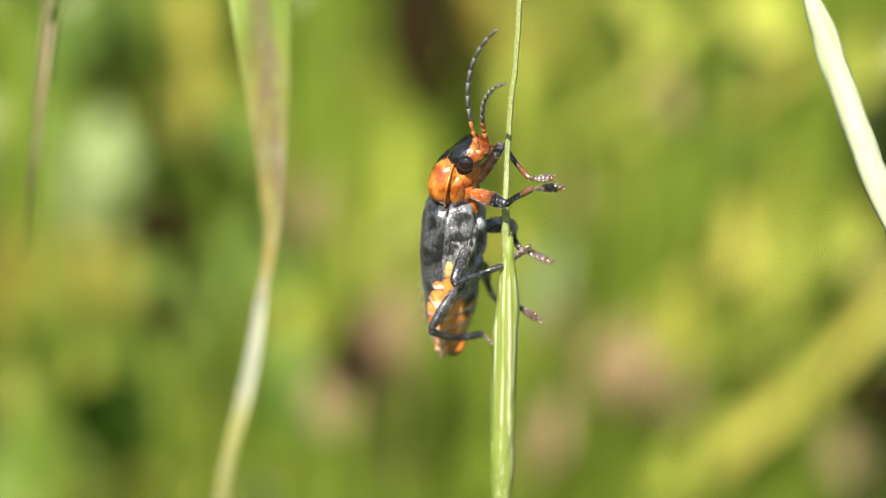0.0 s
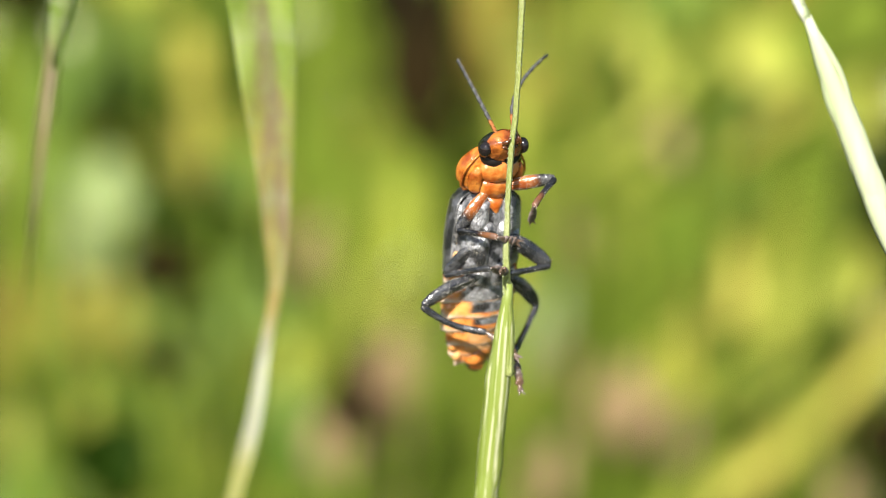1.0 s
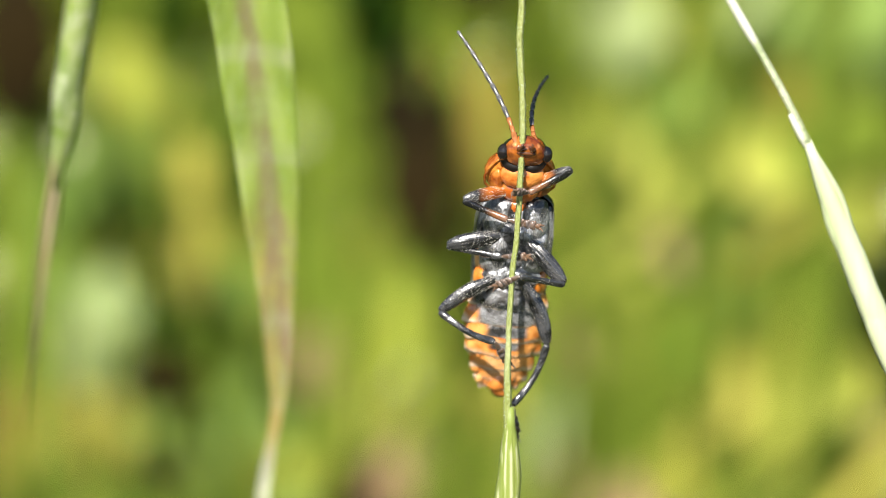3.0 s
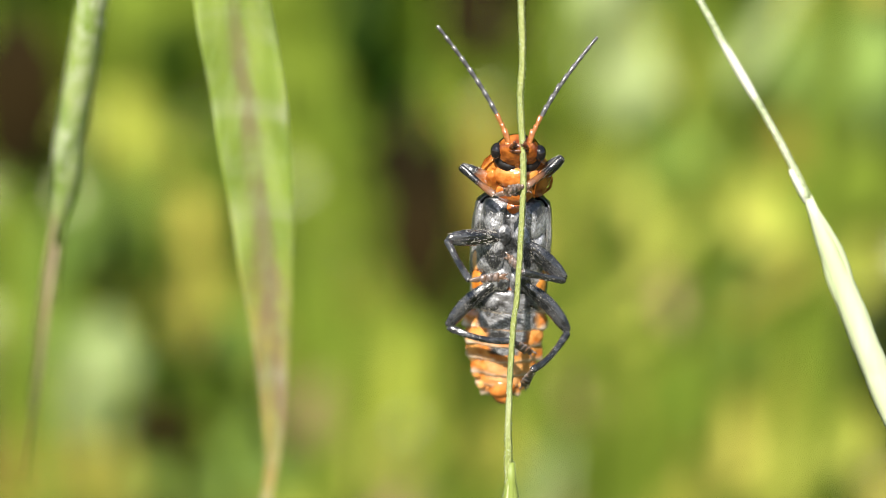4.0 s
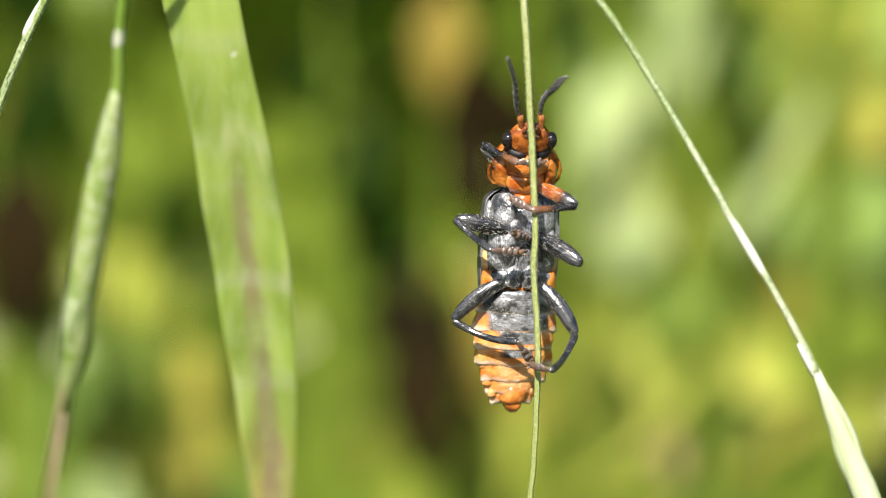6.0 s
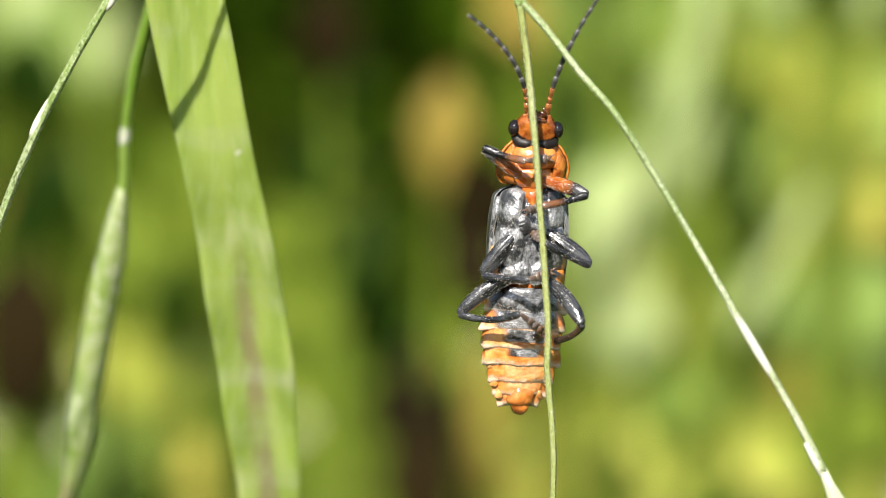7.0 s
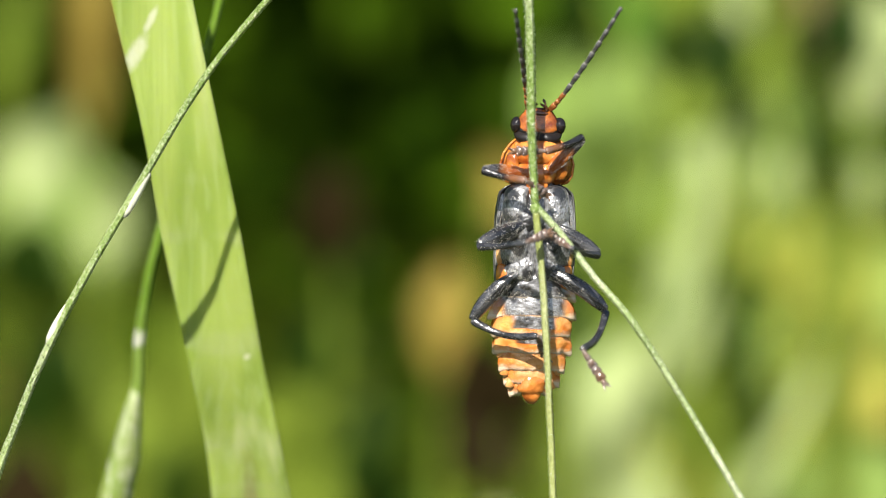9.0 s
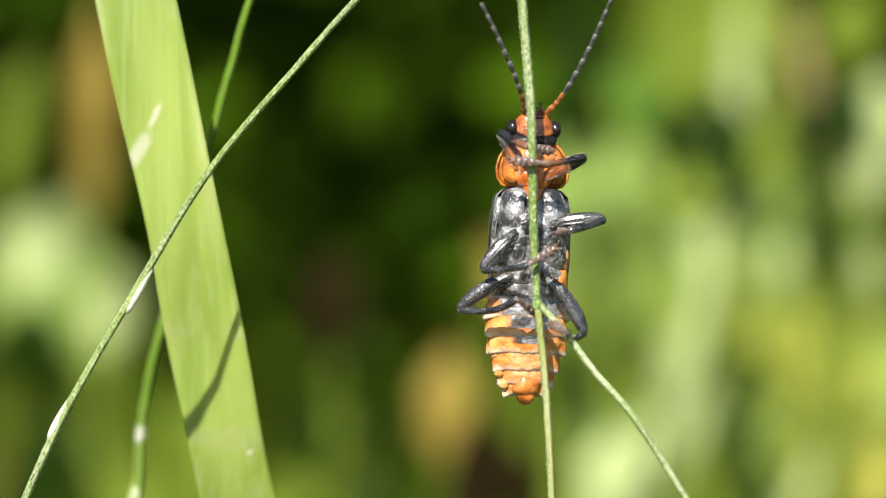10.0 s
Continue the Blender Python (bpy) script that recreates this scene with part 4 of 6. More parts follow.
swinging.append(last)
swinging.append(swelling((11.0, -2.2, 239.75), (13.05, -2.65, 236.3), panicle, 0.4))


# ---- the soldier beetle ----
beetle = tagged(new("soldier_beetle"), "orange and black soldier beetle climbing a thin grass stem", "beetle")
# thorax underside: a dark keel with downy plates on both sides
Shape().loft([(1.95, 0.66, -0.7, 0.9), (1.6, 1.08, -0.95, 1.05), (0.9, 1.22, -1.1, 1.1), (0.1, 1.3, -1.2, 1.1), (-0.8, 1.33, -1.24, 1.1), (-1.6, 1.3, -1.14, 1.1), (-2.2, 1.18, -0.95, 1.0), (-2.5, 0.86, -0.7, 0.8)], 28, 0.05).done("thorax", M_BLACK, beetle, "black underside with silvery down")


def plate(name, outline, mat, bulge=0.12, sx=1, label="", parent=beetle):
    """A slightly domed plate with a rolled edge, from corners (x, y, z) round its middle."""
    pts = [Vector((sx * x * 0.93, y, z)) for x, y, z in outline]
    c = sum(pts, Vector()) / len(pts)
    ring = [Vector(p[:3]) for p in smooth_path([(*p,) for p in pts + pts[:1]], 5)][:-1]
    rows = []
    for k, lift in ((1.0, -0.1), (1.0, 0.0), (0.94, 0.05), (0.8, 0.05 + bulge * 0.5), (0.5, 0.05 + bulge * 0.85), (0.05, 0.05 + bulge)):
        rows.append([c + (p - c) * k - Vector((-sx * 0.3, 1, 0)) * lift for p in ring])
    ob = Shape().grid(rows, True).done(name, mat, parent, label)
    if mat is M_PLATE:
        # silvery hairs lie on the plate, pointing down
        hairs, rng = Shape(), random.Random(int(1000 * c.z) + sx)
        for k in range(260):
            i, j, f = rng.randrange(2, 5), rng.randrange(len(ring)), rng.random()
            p, q = rows[i][j].lerp(rows[i + 1][j], f), rows[i][j - 1].lerp(rows[i + 1][j - 1], f)
            p = p.lerp(q, rng.random())
            hairs.hair(p + Vector((0, 0.006, 0)), p + Vector((rng.uniform(-0.05, 0.05), -0.03, -rng.uniform(0.08, 0.2))), 0.006)
        hairs.done("down", M_DOWN, ob)
    return ob


for sx in (-1, 1):
    plate("side_plate", [(0.36, -1.0, 1.6), (0.95, -0.72, 1.72), (1.46, -0.4, 1.4), (1.56, -0.5, 0.2), (0.98, -1.05, 0.0), (0.46, -1.14, 0.65)], M_PLATE, 0.26, sx, "grey downy plate")
    plate("side_plate", [(0.42, -1.2, 0.3), (0.95, -1.04, 0.04), (1.5, -0.6, 0.2), (1.66, -0.5, -1.0), (1.52, -0.66, -1.68), (0.6, -1.2, -1.55), (0.32, -1.26, -0.6)], M_PLATE, 0.3, sx, "grey downy plate")
    plate("side_strip", [(1.44, -0.46, 1.25), (1.64, -0.32, 1.2), (1.82, -0.28, -0.2), (1.82, -0.3, -1.6), (1.62, -0.45, -1.6), (1.6, -0.42, -0.1)], M_PLATE, 0.06, sx)
    plate("hind_hip_plate", [(0.1, -1.24, -1.55), (0.8, -1.15, -1.6), (1.5, -0.75, -1.85), (1.45, -0.78, -2.15), (0.7, -1.12, -2.3), (0.12, -1.15, -2.35)], M_PLATE, 0.14, sx)
    plate("side_lobe", [(1.35, -0.8, -1.75), (1.68, -0.46, -1.7), (1.78, -0.36, -2.2), (1.66, -0.5, -2.75), (1.25, -0.92, -2.6), (1.2, -0.95, -2.1)], M_RIM, 0.14, sx, "orange lobe beside the hind leg")
    plate("side_lobe", [(1.4, -0.74, -0.95), (1.7, -0.42, -0.8), (1.8, -0.36, -1.25), (1.68, -0.5, -1.75), (1.42, -0.74, -1.5)], M_TAN, 0.12, sx)
# pronotum: a shield with rounded lobes and a raised rim, and the breast plates under it
PR = [(1.72, 0.95, -0.3, 0.72), (1.84, 1.3, -0.4, 0.84), (2.15, 1.52, -0.46, 0.95), (2.62, 1.58, -0.48, 1.0), (3.05, 1.46, -0.46, 0.92), (3.45, 1.16, -0.42, 0.76), (3.8, 0.75, -0.35, 0.5)]
pronotum = Shape().loft(PR, 32, 0.05, 2.4).done("pronotum", M_PRONOTUM, beetle, "orange shield with a black spot")
for sx in (-1, 1):
    Shape().tube([(sx * 1.05, -0.1, 1.76, 0.1), (sx * 1.32, -0.14, 1.86, 0.14), (sx * 1.52, -0.18, 2.15, 0.12), (sx * 1.57, -0.2, 2.62, 0.12), (sx * 1.45, -0.19, 3.05, 0.11), (sx * 1.18, -0.16, 3.45, 0.12), (sx * 0.8, -0.12, 3.8, 0.08)], 8).done("rim", M_ORANGE, pronotum, "orange rim of the shield")
    plate("side_lobe", [(0.86, -0.66, 1.95), (1.28, -0.52, 1.98), (1.46, -0.42, 2.4), (1.42, -0.44, 2.95), (1.12, -0.56, 3.3), (0.92, -0.7, 2.9), (0.88, -0.72, 2.4)], M_ORANGE, 0.12, sx, "rounded orange lobe of the shield", pronotum)
Shape().loft([(2.6, 0.66, -0.8, 0), (2.68, 0.88, -0.97, 0), (2.85, 0.96, -1.04, 0), (3.1, 0.97, -1.03, 0), (3.4, 0.88, -0.92, 0), (3.62, 0.66, -0.7, 0)], 26, 0.08).done("breast_plate", M_BREAST, pronotum, "glossy pale orange breast plate")
Shape().loft([(1.72, 0.46, -0.86, 0), (1.86, 0.72, -1.02, 0), (2.15, 0.84, -1.08, 0), (2.45, 0.86, -1.04, 0), (2.6, 0.8, -0.96, 0), (2.66, 0.66, -0.8, 0)], 26, 0.08).done("breast_plate", M_BREAST, pronotum, "glossy pale orange breast plate")
Shape().loft([(0.95, 0.05, -1.2, -0.5), (1.2, 0.24, -1.26, -0.4), (1.55, 0.46, -1.2, -0.3), (1.8, 0.48, -1.0, -0.3)], 18, 0.05).done("breast_plate", M_BREAST, pronotum)


def elytron(sx):
    rows, inner = [], []
    for i in range(34):
        q = i / 33
        z = 1.85 - 7.25 * q
        shoulder = 0.5 + 0.5 * min(1, (q / 0.07)) ** 0.5
        w = (1.53 + 0.24 * math.sin(math.pi * min(1, q * 1.15) ** 0.8)) * shoulder * (1 - max(0, (q - 0.75) / 0.25) ** 2.2 * 0.62)
        h = 1.2 * (0.7 + 0.3 * math.sin(math.pi * min(1, q * 1.2 + 0.12))) * (0.7 + 0.3 * shoulder)
        low = -24 * shoulder
        r, b = [], []
        for j in range(16):
            a = radians(low + (90 - low) * j / 15)
            c, sn = max(0.0, math.cos(a)), math.sin(a)
            bead = 0.04 if j == 0 else 0.0
            p = Vector((sx * (w * c ** 0.75 + 0.012 + bead), (0.05 + h * sn) if sn > 0 else (0.05 + 0.95 * sn), z))
            p += Vector((sx * c, sn, 0)) * (0.035 * noise.noise(p * 1.7) + 0.012 * math.sin(j * 2.1))
            r.append(p)
            b.append(p - Vector((sx * 0.08 * c, 0.08 * sn, 0)))
        rows.append(r)
        inner.append(list(reversed(b)))
    case = Shape().grid([a + b for a, b in zip(rows, inner)], True, True).done("wing_case", M_ELYTRON, beetle, "black wing case with fine grey down")
    Shape().tube([(*rows[i][0], 0.05) for i in range(2, 33)], 6).done("edge_bead", M_BEAD, case)
    hairs, rng = Shape(), random.Random(70 + sx)
    for k in range(220):
        i, j = rng.randrange(1, 32), rng.randrange(0, 13)
        p = rows[i][j].lerp(rows[i + 1][j], rng.random()).lerp(rows[i][j + 1], rng.random())
        n = Vector((p.x, p.y, 0)).normalized()
        hairs.hair(p - n * 0.01, p + n * 0.03 + Vector((0, 0, -0.12)), 0.0035)
    hairs.done("down", M_DOWN, case)


elytron(-1), elytron(1)

# abdomen: overlapping rings that slide out and in
abdomen = Shape().loft([(-1.6, 1.1, -0.9, 0.8), (-4.0, 1.2, -0.85, 0.8), (-6.2, 0.7, -0.5, 0.5), (-6.9, 0.3, -0.3, 0.3)], 20).done("abdomen", M_ORANGE, beetle, "orange belly with black bands")
RINGS = [(-1.75, -2.8, 1.52, 1.66, 1.4, True), (-2.6, -3.6, 1.62, 1.73, 1.25, True), (-3.4, -4.4, 1.7, 1.7, 0.85, True), (-4.2, -5.15, 1.64, 1.52, 0.6, True), (-4.95, -5.9, 1.46, 1.22, 0.5, False), (-5.7, -6.5, 1.16, 0.94, 0.45, False), (-6.3, -6.95, 0.9, 0.66, 0.0, False)]
for i, (za, zb, ra, rb, dark, dk) in enumerate(RINGS):
    s = Shape()
    rows, n = [], 64
    for k in range(13):
        q = k / 12
        z, r = za + (zb - za) * q, 0.93 * (ra + (rb - ra) * q)
        lift = 0.05 * q + 0.09 * math.sin(math.pi * q) - (0.12 if k == 0 else 0) - (0.05 if k == 12 else 0)
        row = []
        for j in range(n):
            a = 2 * math.pi * j / n
            c, sn = math.cos(a), math.sin(a)
            rag = noise.noise(Vector((c * 3, sn * 3 + i * 1.7, i * 2.3)))
            flap = (0.2 + 0.34 * rag) * max(0, abs(c) - 0.76) / 0.24 * q
            y = sn * (0.88 * r + lift * 0.7) * (0.82 if sn < 0 else 0.66)
            wrinkle = 0.032 * noise.noise(Vector((c * 6, z * 5, sn * 6 + i))) + 0.022 * noise.noise(Vector((c * 15, z * 13, sn * 15 + i)))
            row.append((c * (r + lift + flap) + c * wrinkle, y + wrinkle * sn - 0.05, z - flap * 0.7 + 0.045 * rag * q))
        rows.append(row)
    s.grid(rows, True, True)
    if dk:
        low, high = (-0.3, 0.05, 0.26, 0.38)[i], (0.3, 0.2, 0.0, -0.1)[i]
        mat = two_tone("belly_ring", FLESH, ((0.012, 0.011, 0.011), (0.05, 0.045, 0.042)), belly_rule(zb + low, za + high, dark), 0.2, (0.6, 0.75, 0.85, 0.85)[i], zb, (0.3, 1, 1), 0.00004, 0.5)
    else:
        mat = two_tone("belly_ring", FLESH, ((0.56, 0.22, 0.06), (0.74, 0.4, 0.17)), belly_rule(zb + 0.2, za, 0.6), 0.2, 0.0, zb, 0.3, 0.00004, 0.9)
    s.done("belly_ring", mat, abdomen)
    hairs = Shape()
    rng = random.Random(30 + i)
    for k in range(320):
        a = rng.uniform(0, 6.28)
        c, sn = math.cos(a), math.sin(a)
        p = Vector((c * (0.93 * rb + 0.05), sn * rb * 0.75, zb + rng.uniform(0, 0.35)))
        hairs.hair(p, p + Vector((c * rng.uniform(0.02, 0.1), sn * 0.06, -rng.uniform(0.1, 0.26))), 0.005)
    hairs.done("fringe", M_DOWN, abdomen)
Shape().loft([(-5.9, 0.56, -0.7, 0.1), (-6.3, 0.66, -0.84, 0.1), (-6.5, 0.64, -0.88, 0.1), (-6.7, 0.6, -0.9, 0.1), (-6.86, 0.52, -0.86, 0.1), (-6.9, 0.44, -0.76, 0.1), (-7.0, 0.44, -0.78, 0.1), (-7.2, 0.36, -0.7, 0.1), (-7.36, 0.22, -0.5, 0.1), (-7.42, 0.06, -0.36, 0.0)], 32, 0.14, 2.2).done("tail_plate", M_TAIL, abdomen, "shiny orange-brown domed tail plate")
for sx in (-1, 1):
    for z, x in ((-2.75, 1.58), (-3.5, 1.64), (-4.35, 1.6), (-5.1, 1.43), (-5.85, 1.15), (-6.4, 0.9)):
        j = 0.05 * noise.noise(Vector((z, sx * 3.1, 0)))
        bits = Shape().loft([(z + 0.3, 0.05, -0.4, 0.1, sx * (x - 0.1)), (z + 0.12, 0.15, -0.52, 0.12, sx * (x - 0.14)), (z - 0.1, 0.2 + j, -0.48, 0.1, sx * (x - 0.12)), (z - 0.26 + j, 0.18, -0.4, 0.05, sx * (x - 0.04 + j)), (z - 0.36 + j, 0.03, -0.22, -0.1, sx * (x + j))], 14, 0.2)
        bits.done("side_flap", M_TAN, abdomen, "ragged pale flap at the belly's side")

# head with eyes, jaws and feelers of the mouth
head = Shape().loft([(3.35, 0.6, -0.5, 0.5), (3.7, 0.9, -0.64, 0.6), (4.05, 1.0, -0.72, 0.62), (4.4, 0.94, -0.76, 0.55), (4.66, 0.8, -0.76, 0.4), (4.86, 0.64, -0.7, 0.22), (4.98, 0.4, -0.58, 0.04)], 28, 0.07, 2.4).done("head", M_HEAD, beetle, "orange face on a black head")
Shape().tube(smooth_path([(-0.82, -0.12, 3.98, 0.5), (-0.66, -0.34, 3.74, 0.62), (-0.36, -0.44, 3.66, 0.7), (0, -0.5, 3.66, 0.46), (0.36, -0.44, 3.66, 0.7), (0.66, -0.34, 3.74, 0.62), (0.82, -0.12, 3.98, 0.5)], 4), 12, 0.8).done("throat_band", M_CHEEK, head, "dark downy band under the face")
Shape().ball((0, -0.7, 4.7), (0.42, 0.1, 0.12), 16, 8).done("lip", M_JAW, head)
for sx in (-1, 1):
    Shape().ball((sx * 0.93, -0.28, 4.26), (0.27, 0.36, 0.37), 18, 12).done("eye", M_EYE, head, "glossy black bulging eye")
    Shape().tube([(sx * 0.34, -0.6, 4.82, 0.22), (sx * 0.3, -0.68, 5.0, 0.17), (sx * 0.06, -0.68, 5.14, 0.06)], 8).done("jaw", M_JAW, head)
    Shape().tube([(sx * 0.16, -0.68, 4.88, 0.07), (sx * 0.3, -0.8, 5.0, 0.09), (sx * 0.27, -0.8, 5.14, 0.09), (sx * 0.22, -0.74, 5.25, 0.14), (sx * 0.19, -0.7, 5.33, 0.05)], 8).done("palp", M_JAW, head)
    Shape().ball((sx * 0.46, -0.36, 4.82), (0.17, 0.18, 0.15), 10, 7).done("antenna_socket", M_ANT_BASE, head)


def limb(profile, n=12, flat=0.8, curve=0.0, bow=0.0):
    """A leg piece along +z from its joint: rows of (z, thickness); curve and bow bend it in y and x."""
    L = profile[-1][0]
    return Shape().tube([(bow * math.sin(math.pi * z / L), curve * math.sin(math.pi * z / L), z, w) for z, w in smooth_path(profile, 4)], n, flat)


HIP = {"R1": (-0.35, -0.85, 2.15), "L1": (0.35, -0.85, 2.15), "R2": (-0.4, -1.15, 0.05), "L2": (0.4, -1.15, 0.05), "R3": (-0.45, -1.1, -1.95), "L3": (0.45, -1.1, -1.95)}
SIZE = {1: (2.3, 2.1, 1.6), 2: (2.65, 2.45, 1.7), 3: (3.1, 3.1, 2.0)}
LEGS = {}
for name, hip in HIP.items():
    k = int(name[1])
    a, b, c = SIZE[k]
    bend = (0.06, 0.08, 0.3)[k - 1] * (1 if name[0] == "R" else -1)
    Shape().ball(Vector(hip) + Vector((0, 0.05, 0.12)), (0.28, 0.26, 0.36) if k == 1 else (0.38, 0.32, 0.52), 16, 10).done("hip", M_BREAST if k == 1 else M_PLATE, beetle)
    fat = (0.62, 0.74, 0.66)[k - 1]
    femur = limb([(0, 0.26), (a * 0.1, 0.42), (a * 0.4, fat), (a * 0.75, fat * 0.96), (a * 0.92, fat * 0.72), (a * 0.985, 0.34), (a, 0.16)], 16, 0.72, 0.0, bend * 0.7).done("femur", M_FEMUR_FRONT if k == 1 else M_LEG, beetle, "thigh orange at its base" if k == 1 else "black thigh")
    hairs, rng = Shape(), random.Random(40 + k)
    for i in range(420):
        q, t = rng.uniform(0.05, 0.95), rng.uniform(0, 6.28)
        w = fat * 0.5 * (0.55 + 0.45 * math.sin(math.pi * q))
        p = Vector((math.cos(t) * w + bend * 0.7 * math.sin(math.pi * q), math.sin(t) * w * 0.72, a * q))
        hairs.hair(p * 0.98, p + Vector((math.cos(t) * 0.035, math.sin(t) * 0.03, 0.13)), 0.0055)
    hairs.done("leg_hairs", M_DOWN, femur)
    tibia = limb([(0, 0.24), (b * 0.06, 0.36), (b * 0.3, 0.3), (b * 0.6, 0.3), (b * 0.92, 0.34), (b, 0.24)], 12, 0.8, (0.1, 0.12, 0.2)[k - 1], bend).done("tibia", M_TIBIA_FRONT if k == 1 else M_LEG, beetle)
    hairs, rng = Shape(), random.Random(50 + k)
    for i in range(150):
        q, t = rng.random(), rng.uniform(0, 6.28)
        p = Vector((math.cos(t) * 0.12 + bend * math.sin(math.pi * q), math.sin(t) * 0.1 + (0.1, 0.12, 0.2)[k - 1] * math.sin(math.pi * q), b * q))
        hairs.hair(p, p + Vector((math.cos(t) * 0.06, math.sin(t) * 0.06, 0.12)), 0.005)
    hairs.done("leg_hairs", M_DOWN, tibia)
    tarsus = limb([(0, 0.12), (c * 0.1, 0.2), (c * 0.24, 0.26), (c * 0.27, 0.12)], 10, 0.7).done("tarsus", M_TARSUS, beetle, "brown lobed foot")
    for i in range(4):
        z0, w = c * (0.25 + 0.16 * i), (0.36, 0.4, 0.42, 0.26)[i]
        s = Shape().tube([(0, 0, z0, 0.1), (0, 0, z0 + c * 0.08, w), (0, 0.0, z0 + c * 0.15, w * 0.95), (0, 0, z0 + c * 0.18, 0.12)], 10, 0.6)
        for sx in (-1, 1):
            s.ball((sx * w * 0.32, 0, z0 + c * 0.16), (w * 0.24, 0.08, c * 0.05), 8, 6)
        s.done("foot_lobe", M_TARSUS, tarsus)
    for sx in (-1, 1):
        Shape().tube([(0.02 * sx, 0, c * 0.88, 0.09), (0.12 * sx, -0.06, c * 0.97, 0.07), (0.16 * sx, -0.16, c, 0.02)], 6).done("claw", M_TARSUS, tarsus)
    LEGS[name] = (femur, tibia, tarsus)

ANT = {}
for side in "RL":
    pieces = []
    for i in range(11):
        ln = 0.77 * (0.85, 0.42, 0.62, 0.78, 0.8, 0.82, 0.8, 0.8, 0.78, 0.75, 0.78)[i]
        th = 1.1 * (0.24, 0.2, 0.2, 0.2, 0.2, 0.2, 0.19, 0.18, 0.17, 0.16, 0.14)[i]
        s = Shape().tube([(0, 0, 0, th * 0.55), (0, 0, ln * 0.12, th * 0.82), (0, 0, ln * 0.6, th), (0, 0, ln * 0.93, th * 1.03), (0, 0, ln, th * 0.55)], 10, 0.85)
        piece = s.done("antenna_segment", M_ANT_BASE if i < 3 else M_ANT, beetle, "orange base of the feeler" if i < 3 else "")
        Shape().tube([(0, 0, ln * 0.92, th * 1.0), (0, 0, ln * 0.96, th * 1.02), (0, 0, ln * 1.0, th * 0.6)], 10, 0.85).done("joint", M_ANT_BASE if i < 3 else M_ANT_RING, piece)
        pieces.append((ln, piece))
    ANT[side] = pieces


# ---- what moves ----
def aim(p, q, face):
    """A pose at p whose z points at q and whose y leans to face."""
    z = (q - p).normalized()
    x = Vector(face).cross(z)
    x = x.normalized() if x.length > 1e-6 else z.orthogonal().normalized()
    m = Matrix((x, z.cross(x), z)).transposed().to_4x4()
    m.translation = p * MM
    return m


NODS = ((0, 32), (0.5, 34), (0.8, 22), (1, 22), (2.5, 23), (4.5, 21), (6.5, 18), (7, 6), (7.5, 4), (8, -8), (10, -12))
BOWS = ((0, 4, 0), (0.5, 6, 0), (1, 16, -0.2), (2, 25, -0.5), (2.5, 23, -0.35), (3, 24, -0.2), (4.5, 25, -0.2), (5, 28, -0.25), (6.5, 15, -0.25), (7, 8, -0.1), (8, 0, 0), (10, 0, 0))


def bow(t):
    """The bend of the shield against the body, and how far it is drawn in, or out."""
    a, d = (float(np.interp(t, [b[0] for b in BOWS], [b[k] for b in BOWS])) for k in (1, 2))
    return Matrix.Translation((0, 0, 1.8 * MM)) @ pose(0, 0, 0, a, 0, 0) @ Matrix.Translation((0, 0, -(1.8 + d) * MM))


def nod(t):
    """The bend of the head at its neck, on the bent shield."""
    a = float(np.interp(t, [n[0] for n in NODS], [n[1] for n in NODS])) - 0.8 * float(np.interp(t, [b[0] for b in BOWS], [b[1] for b in BOWS]))
    return bow(t) @ Matrix.Translation((0, 0, 3.3 * MM)) @ pose(0, 0, 0, a, 0, 0) @ Matrix.Translation((0, 0, -3.3 * MM))


def stride(name, knees, ankles, toes):
    """Keys one leg: its joints in the beetle's space, in millimetres."""
    a, b, c = SIZE[int(name[1])]
    hip = Vector(HIP[name])
    rows = ([], [], [])
    for (t, *k), (_, *an), (_, *to) in zip(knees, ankles, toes):
        k = hip + (Vector(k) - hip).normalized() * a
        an = k + (Vector(an) - k).normalized() * b
        to = an + (Vector(to) - an).normalized() * c
        rows[0].append((t, aim(hip, k, (0, 1, 0))))
        rows[1].append((t, aim(k, an, (0, 1, 0))))
        rows[2].append((t, aim(an, to, (0, 1, 0))))
    for piece, r in zip(LEGS[name], rows):
        walk(piece, r)


def feel(side, mids, tips):
    """Keys one feeler: its middle and tip, from its base, in the beetle's space, in millimetres."""
    base = Vector((-0.44 if side == "R" else 0.44, -0.38, 4.87))
    rows = [[] for _ in range(11)]
    for (t, *m), (_, *p) in zip(mids, tips):
        m, p = Vector(m), Vector(p)
        c = m * 2 - p * 0.5
        total = sum(ln for ln, _ in ANT[side])
        at, q = (nod(t) @ (base * MM)) / MM, 0.0
        for i, (ln, _) in enumerate(ANT[side]):
            q += ln / total
            s = q - ln / total / 2
            d = (c * (1 - 2 * s) * 2 + p * 2 * s).normalized()
            rows[i].append((t, aim(at, at + d, (0, 1, 0))))
            at = at + d * ln * 0.97
    for (_, piece), r in zip(ANT[side], rows):
        walk(piece, r)


